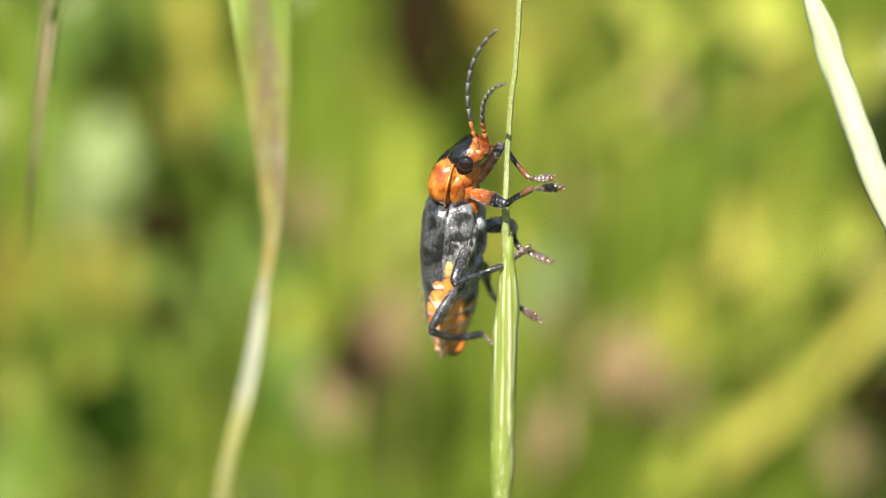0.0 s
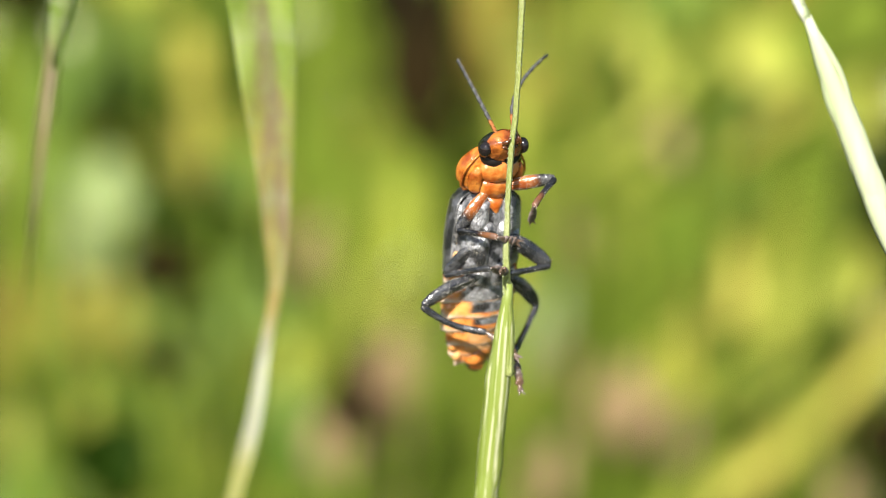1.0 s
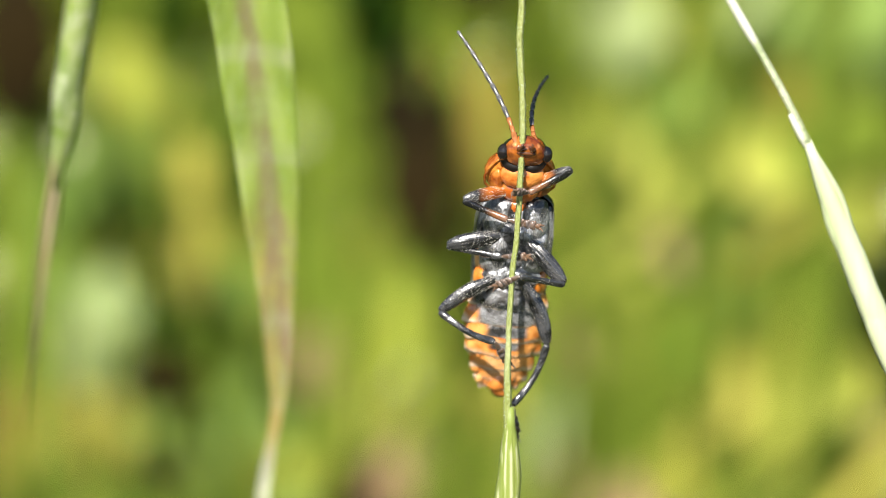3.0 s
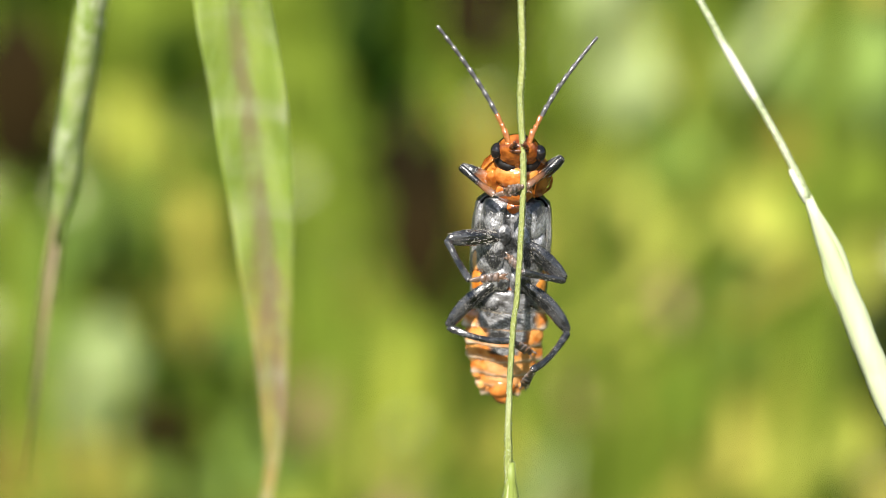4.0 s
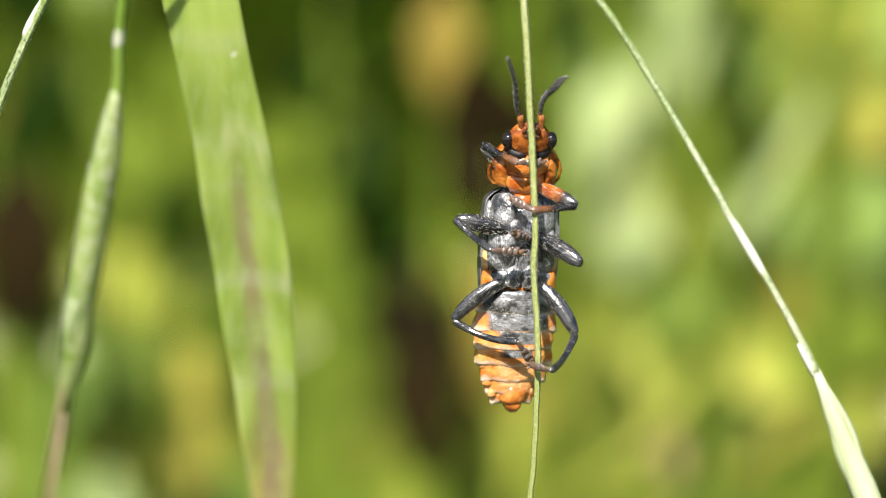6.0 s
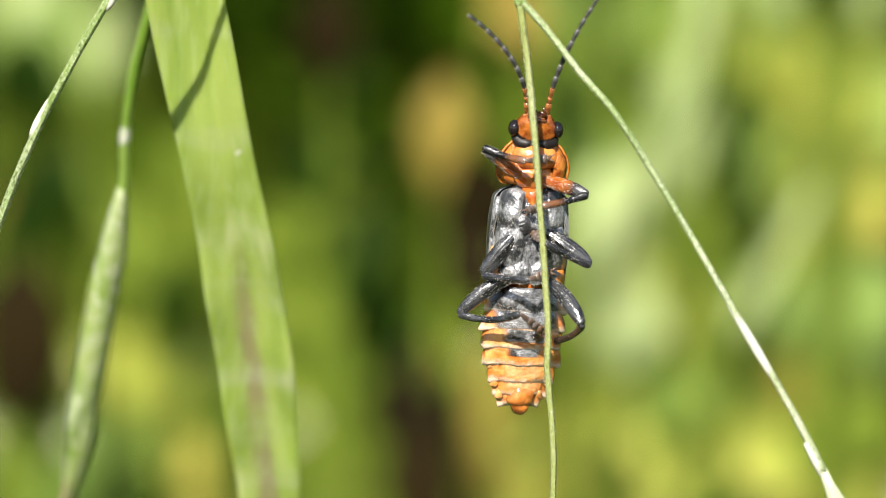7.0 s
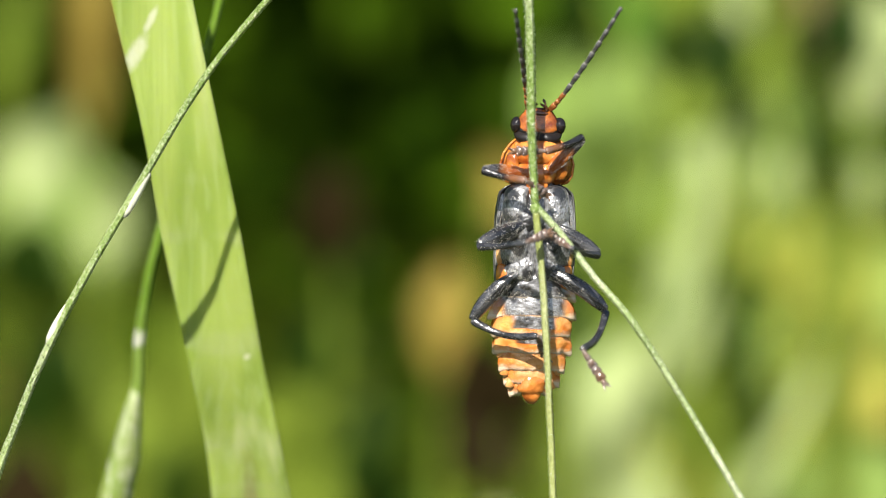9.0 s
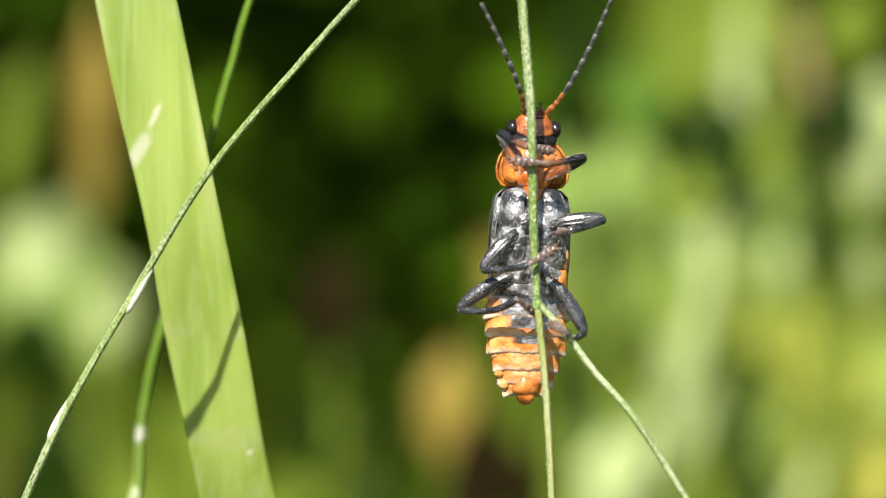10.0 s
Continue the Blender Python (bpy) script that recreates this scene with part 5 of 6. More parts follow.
def motions():
    climb = [
        (0, 0.42, 1.55, 220.20, 67, 2, 16),
        (0.5, 0.55, 1.60, 220.50, 65, 2, 16),
        (0.6, 1.45, 2.23, 220.19, 34, 2, 10),
        (0.8, 1.65, 2.31, 221.29, 28, 4, 8),
        (1, 1.77, 2.31, 222.19, 28, 4.5, 8),
        (1.5, 2.08, 2.31, 223.15, 28, 1.5, 10),
        (2, 2.36, 2.38, 224.64, 22, 1, 10),
        (2.5, 2.36, 2.45, 226.19, 15, 1, 10),
        (3, 3.08, 2.50, 227.65, 3, 4.7, 10),
        (4.5, 2.91, 2.50, 231.46, 0, 2.5, 6),
        (5, 3.59, 2.50, 233.39, 3, 9.4, 4),
        (6.5, 2.93, 2.48, 239.92, 8, 0, 4),
        (7, 3.35, 2.49, 242.16, 5, 3, 0),
        (7.5, 3.63, 2.50, 244.84, 0, 9, 0),
        (8, 3.64, 2.50, 246.51, 0, 6, 0),
        (8.5, 3.94, 2.48, 249.35, -8, 7, 0),
        (9, 3.22, 2.50, 251.18, 0, 1.5, 0),
        (9.5, 2.93, 2.50, 252.84, 3, 1.5, 0),
        (10, 2.85, 2.49, 255.16, 6, 2, 0),
    ]
    rows = []
    for t, x, y, z, yaw, lean, tilt in climb:
        m = pose(0, 0, 0, 0, lean, 0) @ pose(0, 0, 0, tilt, 0, 0) @ pose(0, 0, 0, 0, 0, yaw)
        m.translation = Vector((x, y, z)) * MM
        rows.append((t, m))
    walk(beetle, rows)
    walk(abdomen, [(t, pose(0, 0, z * MM)) for t, z in ((0, 0.6), (0.5, 0.6), (1, 0.4), (1.5, 0.4), (2, 0.25), (2.5, -0.35), (3, -0.7), (4.5, -0.7), (6.5, -0.8), (7, -0.8), (7.5, -0.5), (8, -0.7), (9, -0.35), (10, -0.2))])
    walk(pronotum, [(t, bow(t)) for t, *_ in BOWS])
    walk(head, [(t, nod(t)) for t in sorted({r[0] for r in NODS + BOWS})])
    walk(broad, [(t, pose(-0.05 + x * MM, 0.02, 0)) for t, x in ((0, 0), (0.5, 0), (1, 0.2), (1.5, 0), (2, 0.05), (2.5, -0.18), (3, 0.25), (4.5, -0.1), (5, 0.05), (6.5, -0.06), (7, 0), (10, 0))])
    walk(panicle, [(t, pose(x * MM, 0, 0)) for t, x in ((0, 0), (4.5, 0.05), (6.5, 0.35), (7.5, 0.45), (9, 0.68), (10, 0.62))])
    knot = Vector(STEM[-1][:3]) * MM
    root = Vector((2.87, 0.00, 217.56)) * MM

    def sway(t):
        """The hanging branch gives way under the beetle's weight."""
        a = float(np.interp(t, (0, 5, 6.5, 7, 7.5, 8, 9, 10), (0, 0, -1.4, -1.9, -0.9, -1.1, 0, -0.1)))
        return Matrix.Translation(knot) @ pose(0, 0, 0, 0, a, 0) @ Matrix.Translation(-knot)

    walk(hanging, [(t, sway(t)) for t in (0, 5, 6.5, 7, 7.5, 8, 9, 10)])
    dips = ((0, 0, 0), (0.5, 0, 0), (1, 4.2, 0.2), (1.5, 3.5, 0.2), (2, 2, 0.1), (2.5, 1.2, 0), (3, 0, 0), (5, 0, 0), (6.5, 0, 0), (7, 0, 0), (7.5, 0, 0), (8, 0, 0), (9, 0, 0), (10, 0, 0))
    walk(nodding, [(t, sway(t) @ Matrix.Translation(root) @ pose(-x * MM, 0, 0, 0, a, 0) @ Matrix.Translation(-root)) for t, a, x in dips])
    for piece in swinging:
        walk(piece, [(t, Matrix.Translation(knot) @ pose(0, 0, 0, 0, a, 0) @ Matrix.Translation(-knot)) for t, a in ((0, 0.9), (0.5, 0.85), (1, 0.1), (2, 0.05), (4.5, 0), (5, 0.05), (6.5, 0.1), (7.5, 0), (8.5, -0.1), (9.5, 0.1), (10, 0))])
    stride("R1", [
        (0, -1.23, -2.92, 2.61), (0.5, -2.40, -1.48, 2.98), (1, -1.80, -0.89, 0.37), (1.5, -2.39, -1.09, 3.19),
        (2, -2.56, -1.10, 1.57), (2.5, -2.19, -1.50, 3.37), (3, -2.49, -1.64, 1.84), (3.5, -2.39, -1.91, 2.29),
        (4, -2.44, -0.77, 3.11), (4.5, -2.52, -1.60, 2.34), (5, -2.48, -1.68, 1.94), (5.5, -2.27, -1.02, 3.41),
        (6, -1.91, -0.78, 3.84), (6.5, -1.92, -2.35, 2.92), (7, -2.27, -1.02, 3.41), (7.5, -1.83, -2.48, 1.48),
        (8, -2.44, -0.77, 3.11), (8.5, -2.37, -1.08, 3.22), (9, -2.39, -1.91, 2.29), (9.5, -1.91, -0.78, 3.84),
        (10, -1.56, -0.80, 4.11),
    ], [
        (0, 0.81, -3.35, 2.42), (0.5, -0.50, -2.34, 2.70), (1, -0.83, -2.72, 0.67), (1.5, -0.39, -1.40, 2.61),
        (2, -0.71, -2.05, 1.30), (2.5, -0.19, -1.46, 2.74), (3, -0.52, -2.08, 1.23), (3.5, -0.56, -2.88, 1.92),
        (4, -0.92, -1.97, 2.28), (4.5, -0.65, -2.53, 2.10), (5, -0.75, -2.51, 1.10), (5.5, -0.56, -2.17, 3.02),
        (6, -0.61, -2.36, 3.37), (6.5, 0.05, -1.80, 2.42), (7, -0.56, -2.17, 3.02), (7.5, -1.75, -4.34, 2.45),
        (8, -0.92, -1.97, 2.28), (8.5, -0.75, -2.06, 2.32), (9, -0.56, -2.88, 1.92), (9.5, -0.61, -2.36, 3.37),
        (10, -0.55, -2.51, 3.44),
    ], [
        (0, 1.88, -4.52, 2.24), (0.5, 0.74, -3.24, 3.16), (1, 0.59, -2.31, 0.06), (1.5, 0.97, -2.24, 2.56),
        (2, 0.71, -2.77, 1.16), (2.5, 0.55, -2.75, 3.31), (3, 1.05, -2.33, 1.07), (3.5, 0.56, -1.99, 1.22),
        (4, 0.62, -2.04, 2.67), (4.5, -0.81, -1.72, 0.73), (5, 0.10, -1.49, 0.21), (5.5, 0.72, -1.22, 3.13),
        (6, 0.79, -1.59, 3.23), (6.5, 0.51, -3.31, 2.18), (7, 0.72, -1.22, 3.13), (7.5, -2.67, -3.24, 3.15),
        (8, 0.62, -2.04, 2.67), (8.5, 0.39, -3.03, 1.75), (9, 0.56, -1.99, 1.22), (9.5, 0.79, -1.59, 3.23),
        (10, 0.79, -1.65, 3.28),
    ])
    stride("L1", [
        (0, 2.04, -1.44, 3.59), (0.5, 1.62, -1.09, 4.05), (1, 2.35, -1.83, 2.72), (1.5, 2.23, -1.40, 3.36),
        (2, 2.28, -1.23, 3.34), (2.5, 2.24, -0.94, 3.46), (3, 2.08, -1.49, 3.52), (3.5, 1.93, -0.95, 3.82),
        (4, 1.96, -0.91, 3.79), (4.5, 2.19, -0.60, 3.50), (5, 2.15, -1.40, 0.83), (5.5, 2.19, -2.16, 1.70),
        (6, 2.04, -2.28, 1.53), (6.5, 2.48, -1.13, 2.98), (7, 2.19, -2.16, 1.70), (7.5, 1.79, -2.64, 2.19),
        (8, 1.96, -0.91, 3.79), (8.5, 2.47, -1.69, 1.88), (9, 1.93, -0.95, 3.82), (9.5, 2.04, -2.28, 1.53),
        (10, 1.98, -2.15, 3.12),
    ], [
        (0, 1.21, -3.12, 2.64), (0.5, 0.79, -2.88, 4.76), (1, 0.72, -2.98, 2.05), (1.5, 0.37, -2.28, 2.96),
        (2, 0.52, -1.77, 2.33), (2.5, 0.77, -2.43, 3.30), (3, 0.31, -1.73, 2.41), (3.5, 0.27, -2.07, 3.18),
        (4, 0.47, -1.99, 2.79), (4.5, 0.67, -1.82, 2.72), (5, 0.10, -1.86, 0.74), (5.5, 0.21, -2.65, 1.18),
        (6, 0.01, -2.79, 1.41), (6.5, 1.40, -2.40, 2.25), (7, 0.21, -2.65, 1.18), (7.5, 0.19, -1.47, 1.49),
        (8, 0.47, -1.99, 2.79), (8.5, 0.78, -2.80, 1.32), (9, 0.27, -2.07, 3.18), (9.5, 0.01, -2.79, 1.41),
        (10, 0.12, -3.04, 2.74),
    ], [
        (0, 0.65, -4.44, 3.36), (0.5, 2.14, -3.60, 5.23), (1, 1.21, -2.07, 0.83), (1.5, 0.39, -1.05, 1.93),
        (2, -0.63, -2.88, 2.28), (2.5, 2.16, -2.16, 2.55), (3, -0.58, -2.98, 2.89), (3.5, -1.33, -2.03, 3.14),
        (4, -0.67, -3.12, 2.84), (4.5, -0.58, -2.71, 3.16), (5, -0.81, -3.15, 0.50), (5.5, -0.31, -1.19, 0.77),
        (6, -0.80, -1.43, 1.69), (6.5, 3.00, -2.60, 3.00), (7, -0.31, -1.19, 0.77), (7.5, -0.80, -2.72, 1.30),
        (8, -0.67, -3.12, 2.84), (8.5, -0.33, -1.70, 1.65), (9, -1.33, -2.03, 3.14), (9.5, -0.80, -1.43, 1.69),
        (10, -1.46, -2.85, 2.84),
    ])
    stride("R2", [
        (0, -2.79, -1.27, -1.10), (0.5, -2.76, -1.15, -1.15), (1, -2.02, -0.50, -1.94), (1.5, -2.86, -1.16, -0.95),
        (2, -2.98, -0.93, 0.63), (2.5, -2.52, -1.29, -1.53), (3, -2.99, -1.19, -0.50), (3.5, -2.50, -2.44, -0.93),
        (4, -2.88, -2.08, 0.20), (4.5, -2.13, -2.57, -1.37), (5, -2.62, -1.59, -1.33), (5.5, -2.04, -1.22, -2.03),
        (6, -2.99, -0.99, 0.59), (6.5, -2.39, -1.85, -1.56), (7, -2.04, -1.22, -2.03), (7.5, -2.61, -1.22, -1.41),
        (8, -2.88, -2.08, 0.20), (8.5, -2.06, -1.99, -1.84), (9, -2.50, -2.44, -0.93), (9.5, -2.99, -0.99, 0.59),
        (10, -2.23, -1.51, -1.83),
    ], [
        (0, -0.98, -2.87, -0.70), (0.5, -0.72, -2.44, -1.57), (1, -0.83, -2.39, -0.94), (1.5, -0.89, -2.37, -1.77),
        (2, -1.49, -2.87, 0.41), (2.5, -0.77, -3.00, -1.54), (3, -0.58, -1.52, -0.74), (3.5, -0.52, -3.86, -0.66),
        (4, -1.83, -4.00, -0.93), (4.5, -0.04, -3.71, -0.79), (5, -0.61, -2.70, -0.47), (5.5, -0.24, -2.88, -1.95),
        (6, -1.62, -2.79, -0.35), (6.5, -0.73, -3.65, -1.72), (7, -0.24, -2.88, -1.95), (7.5, -0.56, -2.44, -0.87),
        (8, -1.83, -4.00, -0.93), (8.5, 0.09, -3.13, -1.51), (9, -0.52, -3.86, -0.66), (9.5, -1.62, -2.79, -0.35),
        (10, -0.46, -3.18, -1.55),
    ], [
        (0, 0.50, -3.58, -0.25), (0.5, 0.23, -3.72, -0.98), (1, 0.39, -1.43, -1.65), (1.5, 0.32, -3.42, -2.35),
        (2, 0.02, -2.82, -0.38), (2.5, 0.35, -1.85, -2.10), (3, 0.72, -2.51, -0.25), (3.5, 0.69, -2.79, -0.14),
        (4, -0.18, -3.64, -0.78), (4.5, 1.60, -3.66, -0.35), (5, 0.76, -1.75, -0.13), (5.5, 0.98, -1.73, -1.68),
        (6, -0.01, -2.27, -0.56), (6.5, 0.30, -3.35, -3.04), (7, 0.98, -1.73, -1.68), (7.5, 0.80, -1.77, -0.10),
        (8, -0.18, -3.64, -0.78), (8.5, 0.61, -1.56, -1.14), (9, 0.69, -2.79, -0.14), (9.5, -0.01, -2.27, -0.56),
        (10, 0.90, -2.66, -0.68),
    ])
    stride("L2", [
        (0, 2.74, -1.93, -0.91), (0.5, 2.38, -2.88, 0.39), (1, 2.45, -1.99, -1.41), (1.5, 2.00, -1.48, -2.03),
        (2, 1.27, -3.62, -0.36), (2.5, 2.45, -2.37, -1.11), (3, 2.22, -2.10, -1.63), (3.5, 2.73, -1.35, -1.21),
        (4, 2.40, -1.42, -1.66), (4.5, 3.04, -1.28, 0.25), (5, 2.31, -1.85, -1.65), (5.5, 2.53, -1.87, -1.35),
        (6, 2.30, -2.73, -0.92), (6.5, 2.34, -1.88, -1.60), (7, 2.53, -1.87, -1.35), (7.5, 2.94, -1.30, 0.81),
        (8, 2.40, -1.42, -1.66), (8.5, 3.04, -0.98, 0.18), (9, 2.73, -1.35, -1.21), (9.5, 2.30, -2.73, -0.92),
        (10, 2.97, -1.60, 0.50),
    ], [
        (0, 0.57, -3.02, -0.59), (0.5, -0.04, -3.15, 0.61), (1, 0.05, -2.50, -1.28), (1.5, 0.53, -3.42, -2.28),
        (2, 0.77, -1.49, -1.46), (2.5, 0.34, -3.44, -0.47), (3, 0.13, -3.17, -0.93), (3.5, 1.39, -3.38, -0.86),
        (4, 0.47, -2.72, -0.90), (4.5, 2.03, -3.25, -0.79), (5, 0.31, -3.09, -0.98), (5.5, 0.42, -2.65, -0.38),
        (6, 0.42, -1.32, -0.21), (6.5, 0.34, -3.03, -0.78), (7, 0.42, -2.65, -0.38), (7.5, 1.45, -3.07, -0.01),
        (8, 0.47, -2.72, -0.90), (8.5, 1.94, -3.15, -0.08), (9, 1.39, -3.38, -0.86), (9.5, 0.42, -1.32, -0.21),
        (10, 1.26, -3.27, -0.02),
    ], [
        (0, 0.82, -4.63, -1.10), (0.5, 0.25, -4.74, 0.08), (1, -1.02, -3.56, -0.50), (1.5, 0.14, -1.88, -2.88),
        (2, -0.60, -1.45, -0.45), (2.5, -0.23, -2.50, -1.76), (3, -0.96, -2.31, -1.91), (3.5, 0.48, -2.07, -0.26),
        (4, -0.21, -1.18, -0.72), (4.5, 2.85, -3.06, -2.26), (5, -0.58, -1.88, -1.78), (5.5, 0.00, -1.03, -0.09),
        (6, -0.77, -2.38, 0.38), (6.5, 0.39, -1.40, -1.23), (7, 0.00, -1.03, -0.09), (7.5, 2.44, -1.74, -0.38),
        (8, -0.21, -1.18, -0.72), (8.5, 0.85, -1.87, 0.11), (9, 0.48, -2.07, -0.26), (9.5, -0.77, -2.38, 0.38),
        (10, 0.92, -1.62, -0.21),
    ])
    stride("R3", [
        (0, -2.84, -0.30, -3.76), (0.5, -3.14, -0.24, -3.23), (1, -3.38, -1.12, -2.97), (1.5, -2.89, -0.13, -3.60),
        (2, -2.50, -0.10, -4.05), (2.5, -3.06, -1.19, -3.61), (3, -3.09, -1.61, -3.50), (3.5, -2.65, -1.22, -4.13),
        (4, -2.61, -1.28, -4.17), (4.5, -2.28, -1.10, -4.45), (5, -2.77, -1.98, -3.81), (5.5, -2.95, -1.10, -3.79),
        (6, -2.89, -1.06, -3.86), (6.5, -3.12, -1.36, -3.50), (7, -2.95, -1.10, -3.79), (7.5, -2.21, -1.35, -4.49),
        (8, -2.61, -1.28, -4.17), (8.5, -2.92, -2.54, -3.14), (9, -2.65, -1.22, -4.13), (9.5, -2.89, -1.06, -3.86),
        (10, -3.08, -0.86, -3.57),
    ], [
        (0, -0.44, -1.89, -4.91), (0.5, -1.12, -1.76, -5.02), (1, -0.77, -2.42, -4.03), (1.5, -1.37, -2.53, -4.85),
        (2, -0.93, -2.54, -5.14), (2.5, -1.89, -3.24, -5.62), (3, -0.74, -3.59, -3.89), (3.5, 0.11, -2.55, -4.63),
        (4, 0.09, -2.79, -4.07), (4.5, 0.00, -2.58, -5.92), (5, -0.29, -3.81, -4.17), (5.5, -0.54, -3.01, -3.39),
        (6, -0.31, -2.70, -4.36), (6.5, -0.48, -2.94, -3.85), (7, -0.54, -3.01, -3.39), (7.5, 0.34, -2.61, -5.71),
        (8, 0.09, -2.79, -4.07), (8.5, -0.41, -4.36, -3.19), (9, 0.11, -2.55, -4.63), (9.5, -0.31, -2.70, -4.36),
        (10, -0.86, -2.94, -3.00),
    ], [
        (0, -1.60, -4.40, -5.90), (0.5, -1.79, -2.89, -6.53), (1, 0.42, -3.69, -5.01), (1.5, -1.68, -3.44, -6.60),
        (2, -1.17, -3.45, -6.91), (2.5, -2.72, -3.92, -7.30), (3, 0.20, -2.76, -5.45), (3.5, 0.68, -1.05, -5.82),
        (4, 1.22, -1.54, -5.13), (4.5, 0.85, -1.59, -7.44), (5, 1.19, -3.26, -5.39), (5.5, 0.86, -2.04, -4.45),
        (6, 0.76, -1.86, -5.83), (6.5, 0.69, -2.65, -5.44), (7, 0.86, -2.04, -4.45), (7.5, 1.87, -2.89, -6.97),
        (8, 1.22, -1.54, -5.13), (8.5, 0.51, -3.39, -4.68), (9, 0.68, -1.05, -5.82), (9.5, 0.76, -1.86, -5.83),
        (10, 0.54, -1.78, -3.82),
    ])
    stride("L3", [
        (0, 2.55, -0.83, -4.22), (0.5, 2.17, -1.18, -4.53), (1, 2.78, -0.70, -3.96), (1.5, 0.41, -4.15, -1.39),
        (2, 0.81, -4.18, -1.94), (2.5, 2.07, -0.51, -4.53), (3, 1.76, -1.96, -4.63), (3.5, 3.08, -1.44, -3.55),
        (4, 2.70, -1.47, -4.05), (4.5, 2.69, -1.91, -3.93), (5, 3.19, -0.57, -3.30), (5.5, 2.16, -2.93, -3.78),
        (6, 2.27, -2.42, -4.08), (6.5, 2.53, -0.69, -4.21), (7, 2.16, -2.93, -3.78), (7.5, 2.67, -2.73, -3.37),
        (8, 2.70, -1.47, -4.05), (8.5, 3.03, -1.06, -3.67), (9, 3.08, -1.44, -3.55), (9.5, 2.27, -2.42, -4.08),
        (10, 2.26, -1.77, -4.37),
    ], [
        (0, 0.48, -3.03, -3.54), (0.5, -0.04, -3.23, -3.83), (1, 0.66, -2.71, -5.00), (1.5, 0.64, -2.34, -3.90),
        (2, -0.10, -2.46, -4.35), (2.5, 0.23, -2.25, -6.32), (3, 0.37, -3.06, -7.17), (3.5, 1.95, -3.92, -5.03),
        (4, 1.09, -3.98, -4.91), (4.5, 0.51, -4.04, -4.47), (5, 1.54, -2.09, -5.45), (5.5, 0.99, -0.34, -5.02),
        (6, 0.80, -4.98, -5.02), (6.5, 0.73, -3.05, -5.10), (7, 0.99, -0.34, -5.02), (7.5, 1.02, -0.20, -4.06),
        (8, 1.09, -3.98, -4.91), (8.5, 1.58, -3.71, -4.34), (9, 1.95, -3.92, -5.03), (9.5, 0.80, -4.98, -5.02),
        (10, 1.08, -4.63, -4.29),
    ], [
        (0, -0.61, -4.70, -3.31), (0.5, -1.18, -4.88, -3.79), (1, 0.58, -3.69, -6.74), (1.5, 0.90, -4.32, -4.03),
        (2, -1.10, -3.90, -5.31), (2.5, 0.24, -3.21, -8.08), (3, 0.79, -2.68, -9.09), (3.5, 3.08, -4.15, -6.66),
        (4, 0.82, -2.58, -6.32), (4.5, 0.25, -3.69, -6.42), (5, 2.43, -2.75, -7.11), (5.5, 0.24, -2.07, -4.35),
        (6, 0.16, -3.11, -5.28), (6.5, 1.10, -3.62, -6.98), (7, 0.24, -2.07, -4.35), (7.5, 0.79, -2.10, -4.60),
        (8, 0.82, -2.58, -6.32), (8.5, 0.92, -2.48, -5.78), (9, 3.08, -4.15, -6.66), (9.5, 0.16, -3.11, -5.28),
        (10, 0.52, -2.75, -3.91),
    ])
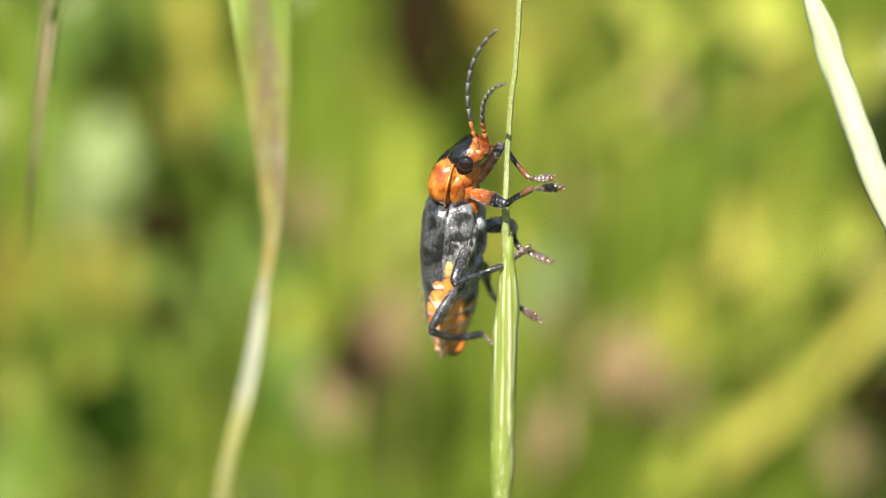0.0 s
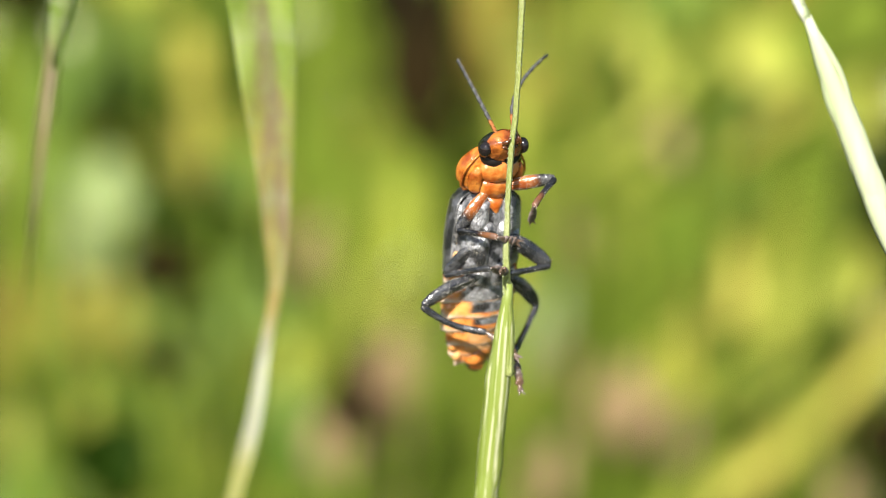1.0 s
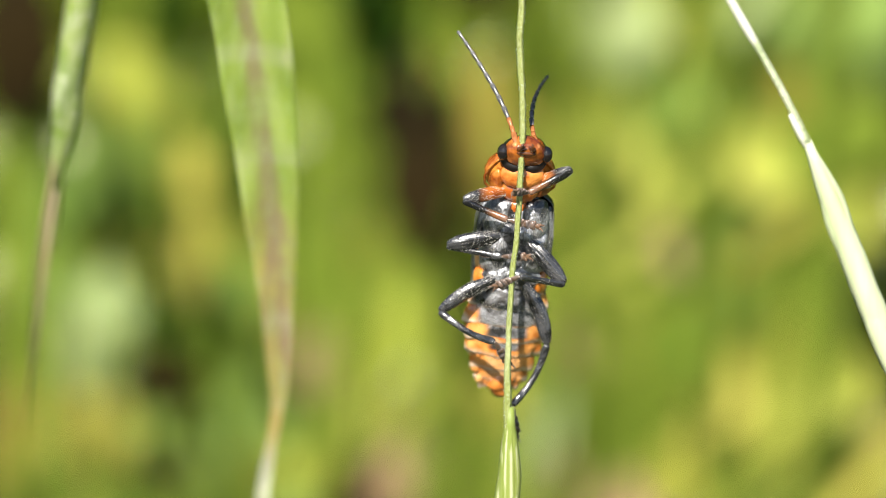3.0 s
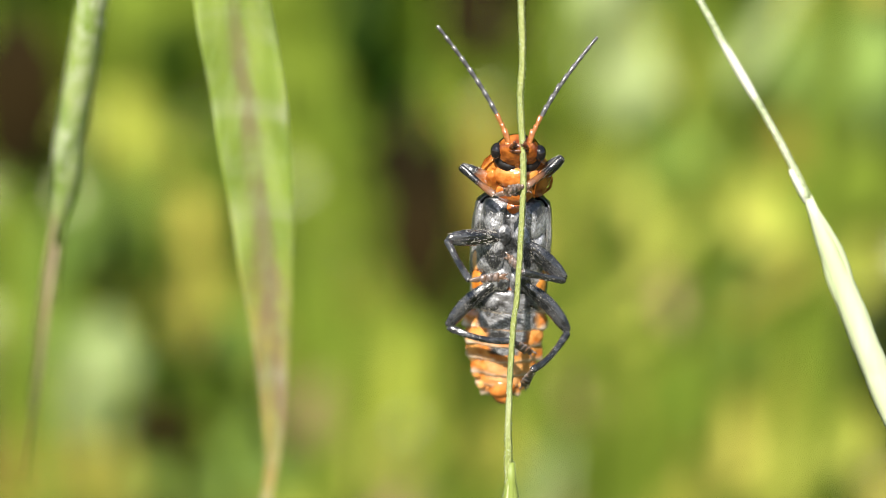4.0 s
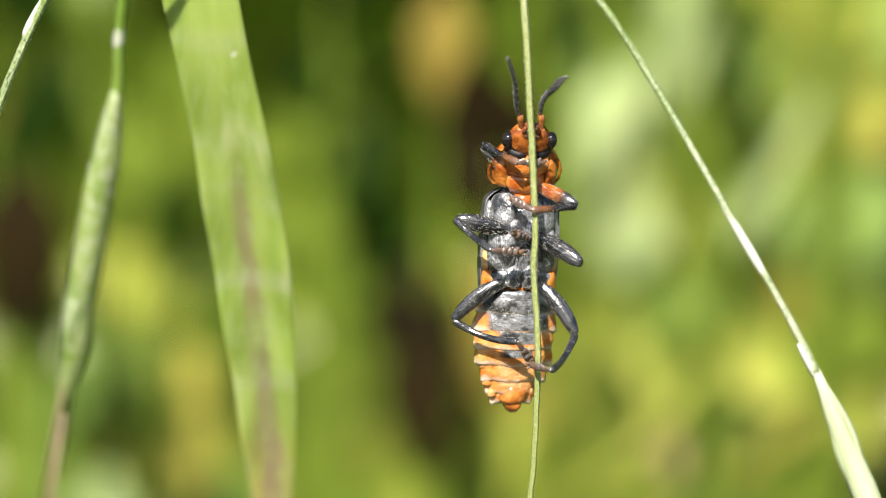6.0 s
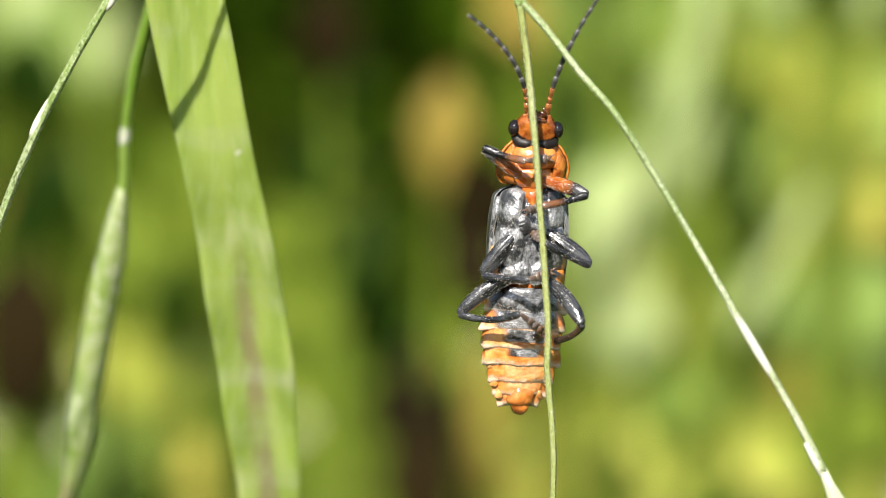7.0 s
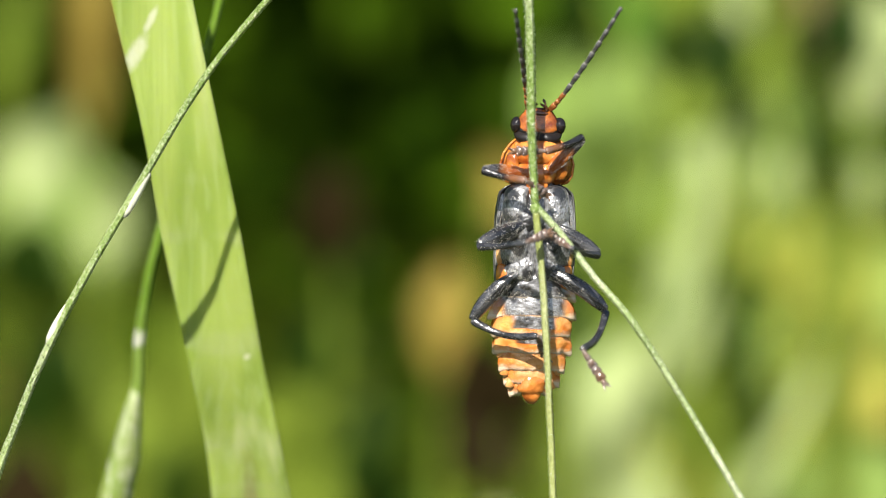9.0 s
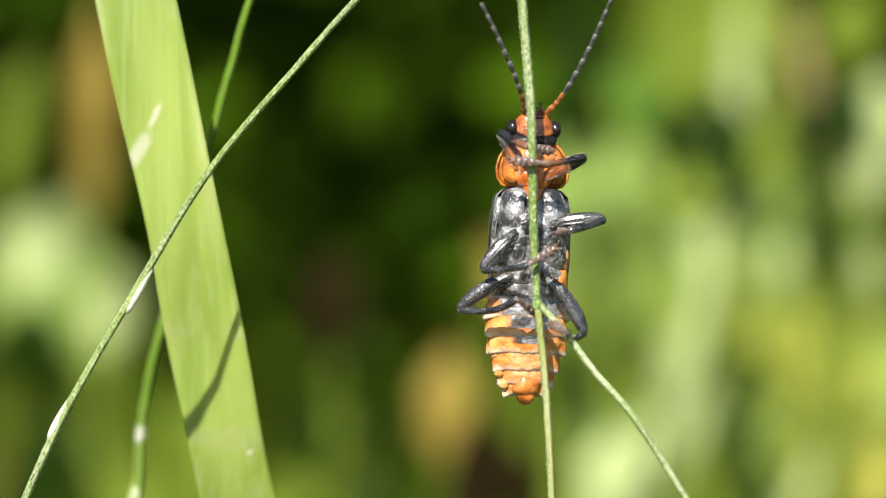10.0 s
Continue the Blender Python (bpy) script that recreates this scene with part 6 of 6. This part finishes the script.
    feel("R", [
        (0, 0.18, 1.00, 3.90), (0.5, 1.84, -1.43, 3.57), (1, 0.40, 2.44, 0.66), (1.5, -1.60, -2.01, 1.49),
        (2, -1.61, -1.44, 2.11), (2.5, -1.28, -0.42, 2.07), (3, -0.79, 1.67, 1.32), (4.5, -1.40, 0.24, 2.25),
        (5, -0.15, 2.16, 1.17), (6.5, -0.67, -2.35, 1.69), (7, -0.91, -1.43, 2.19), (7.5, -0.85, -2.29, 1.61),
        (8, -0.35, -1.48, 1.87), (8.5, -0.52, -1.48, 1.37), (9, -0.36, -2.06, 1.89), (9.5, 0.33, 2.27, 2.37),
        (10, -0.71, -1.39, 1.44),
    ], [
        (0, 0.50, 0.00, 6.60), (0.5, 2.11, -3.40, 1.41), (1, 0.82, 5.45, 1.49), (1.5, -3.19, -4.73, 3.00),
        (2, -3.93, -3.11, 4.46), (2.5, -4.01, -0.51, 5.20), (3, -2.72, 3.86, 3.49), (4.5, -4.05, 0.60, 5.40),
        (5, -0.80, 4.87, 3.27), (6.5, -1.90, -5.20, 3.30), (7, -3.41, -3.06, 4.30), (7.5, -1.50, -5.09, 3.51),
        (8, -1.97, -3.28, 4.98), (8.5, -2.89, -3.53, 4.30), (9, -0.81, -4.58, 4.09), (9.5, 0.41, 5.07, 3.97),
        (10, -2.68, -2.97, 4.67),
    ])
    feel("L", [
        (0, -1.57, -0.33, 3.08), (0.5, 1.88, -1.61, 3.44), (1, 1.03, 2.04, 0.95), (1.5, -0.77, -0.28, 2.69),
        (2, 0.02, -1.13, 2.06), (2.5, -0.68, -1.81, 2.55), (3, -0.02, 2.60, 0.69), (4.5, 0.95, 0.19, 2.00),
        (5, 0.20, 2.78, 0.47), (6.5, -0.09, -2.01, 1.96), (7, 0.38, -1.23, 2.22), (7.5, 0.41, -2.29, 1.17),
        (8, 0.03, -1.42, 1.53), (8.5, 0.36, -1.32, 1.59), (9, 0.95, -1.27, 1.37), (9.5, 1.27, 1.70, 1.43),
        (10, 0.93, -1.09, 1.64),
    ], [
        (0, -3.36, -2.04, 5.38), (0.5, 1.96, -3.28, 1.14), (1, 3.63, 3.80, 1.96), (1.5, -0.45, -1.20, 6.45),
        (2, 2.17, -3.26, 5.13), (2.5, -0.35, -4.50, 4.75), (3, 0.89, 5.65, 1.14), (4.5, 3.10, 0.62, 5.60),
        (5, 0.24, 6.11, 0.05), (6.5, 0.53, -4.56, 4.45), (7, 1.72, -2.82, 5.36), (7.5, 2.29, -5.08, 2.57),
        (8, 1.02, -3.16, 5.29), (8.5, 1.74, -2.80, 5.23), (9, 2.87, -2.83, 4.65), (9.5, 2.95, 3.76, 4.37),
        (10, 2.20, -2.44, 5.15),
    ])


motions()
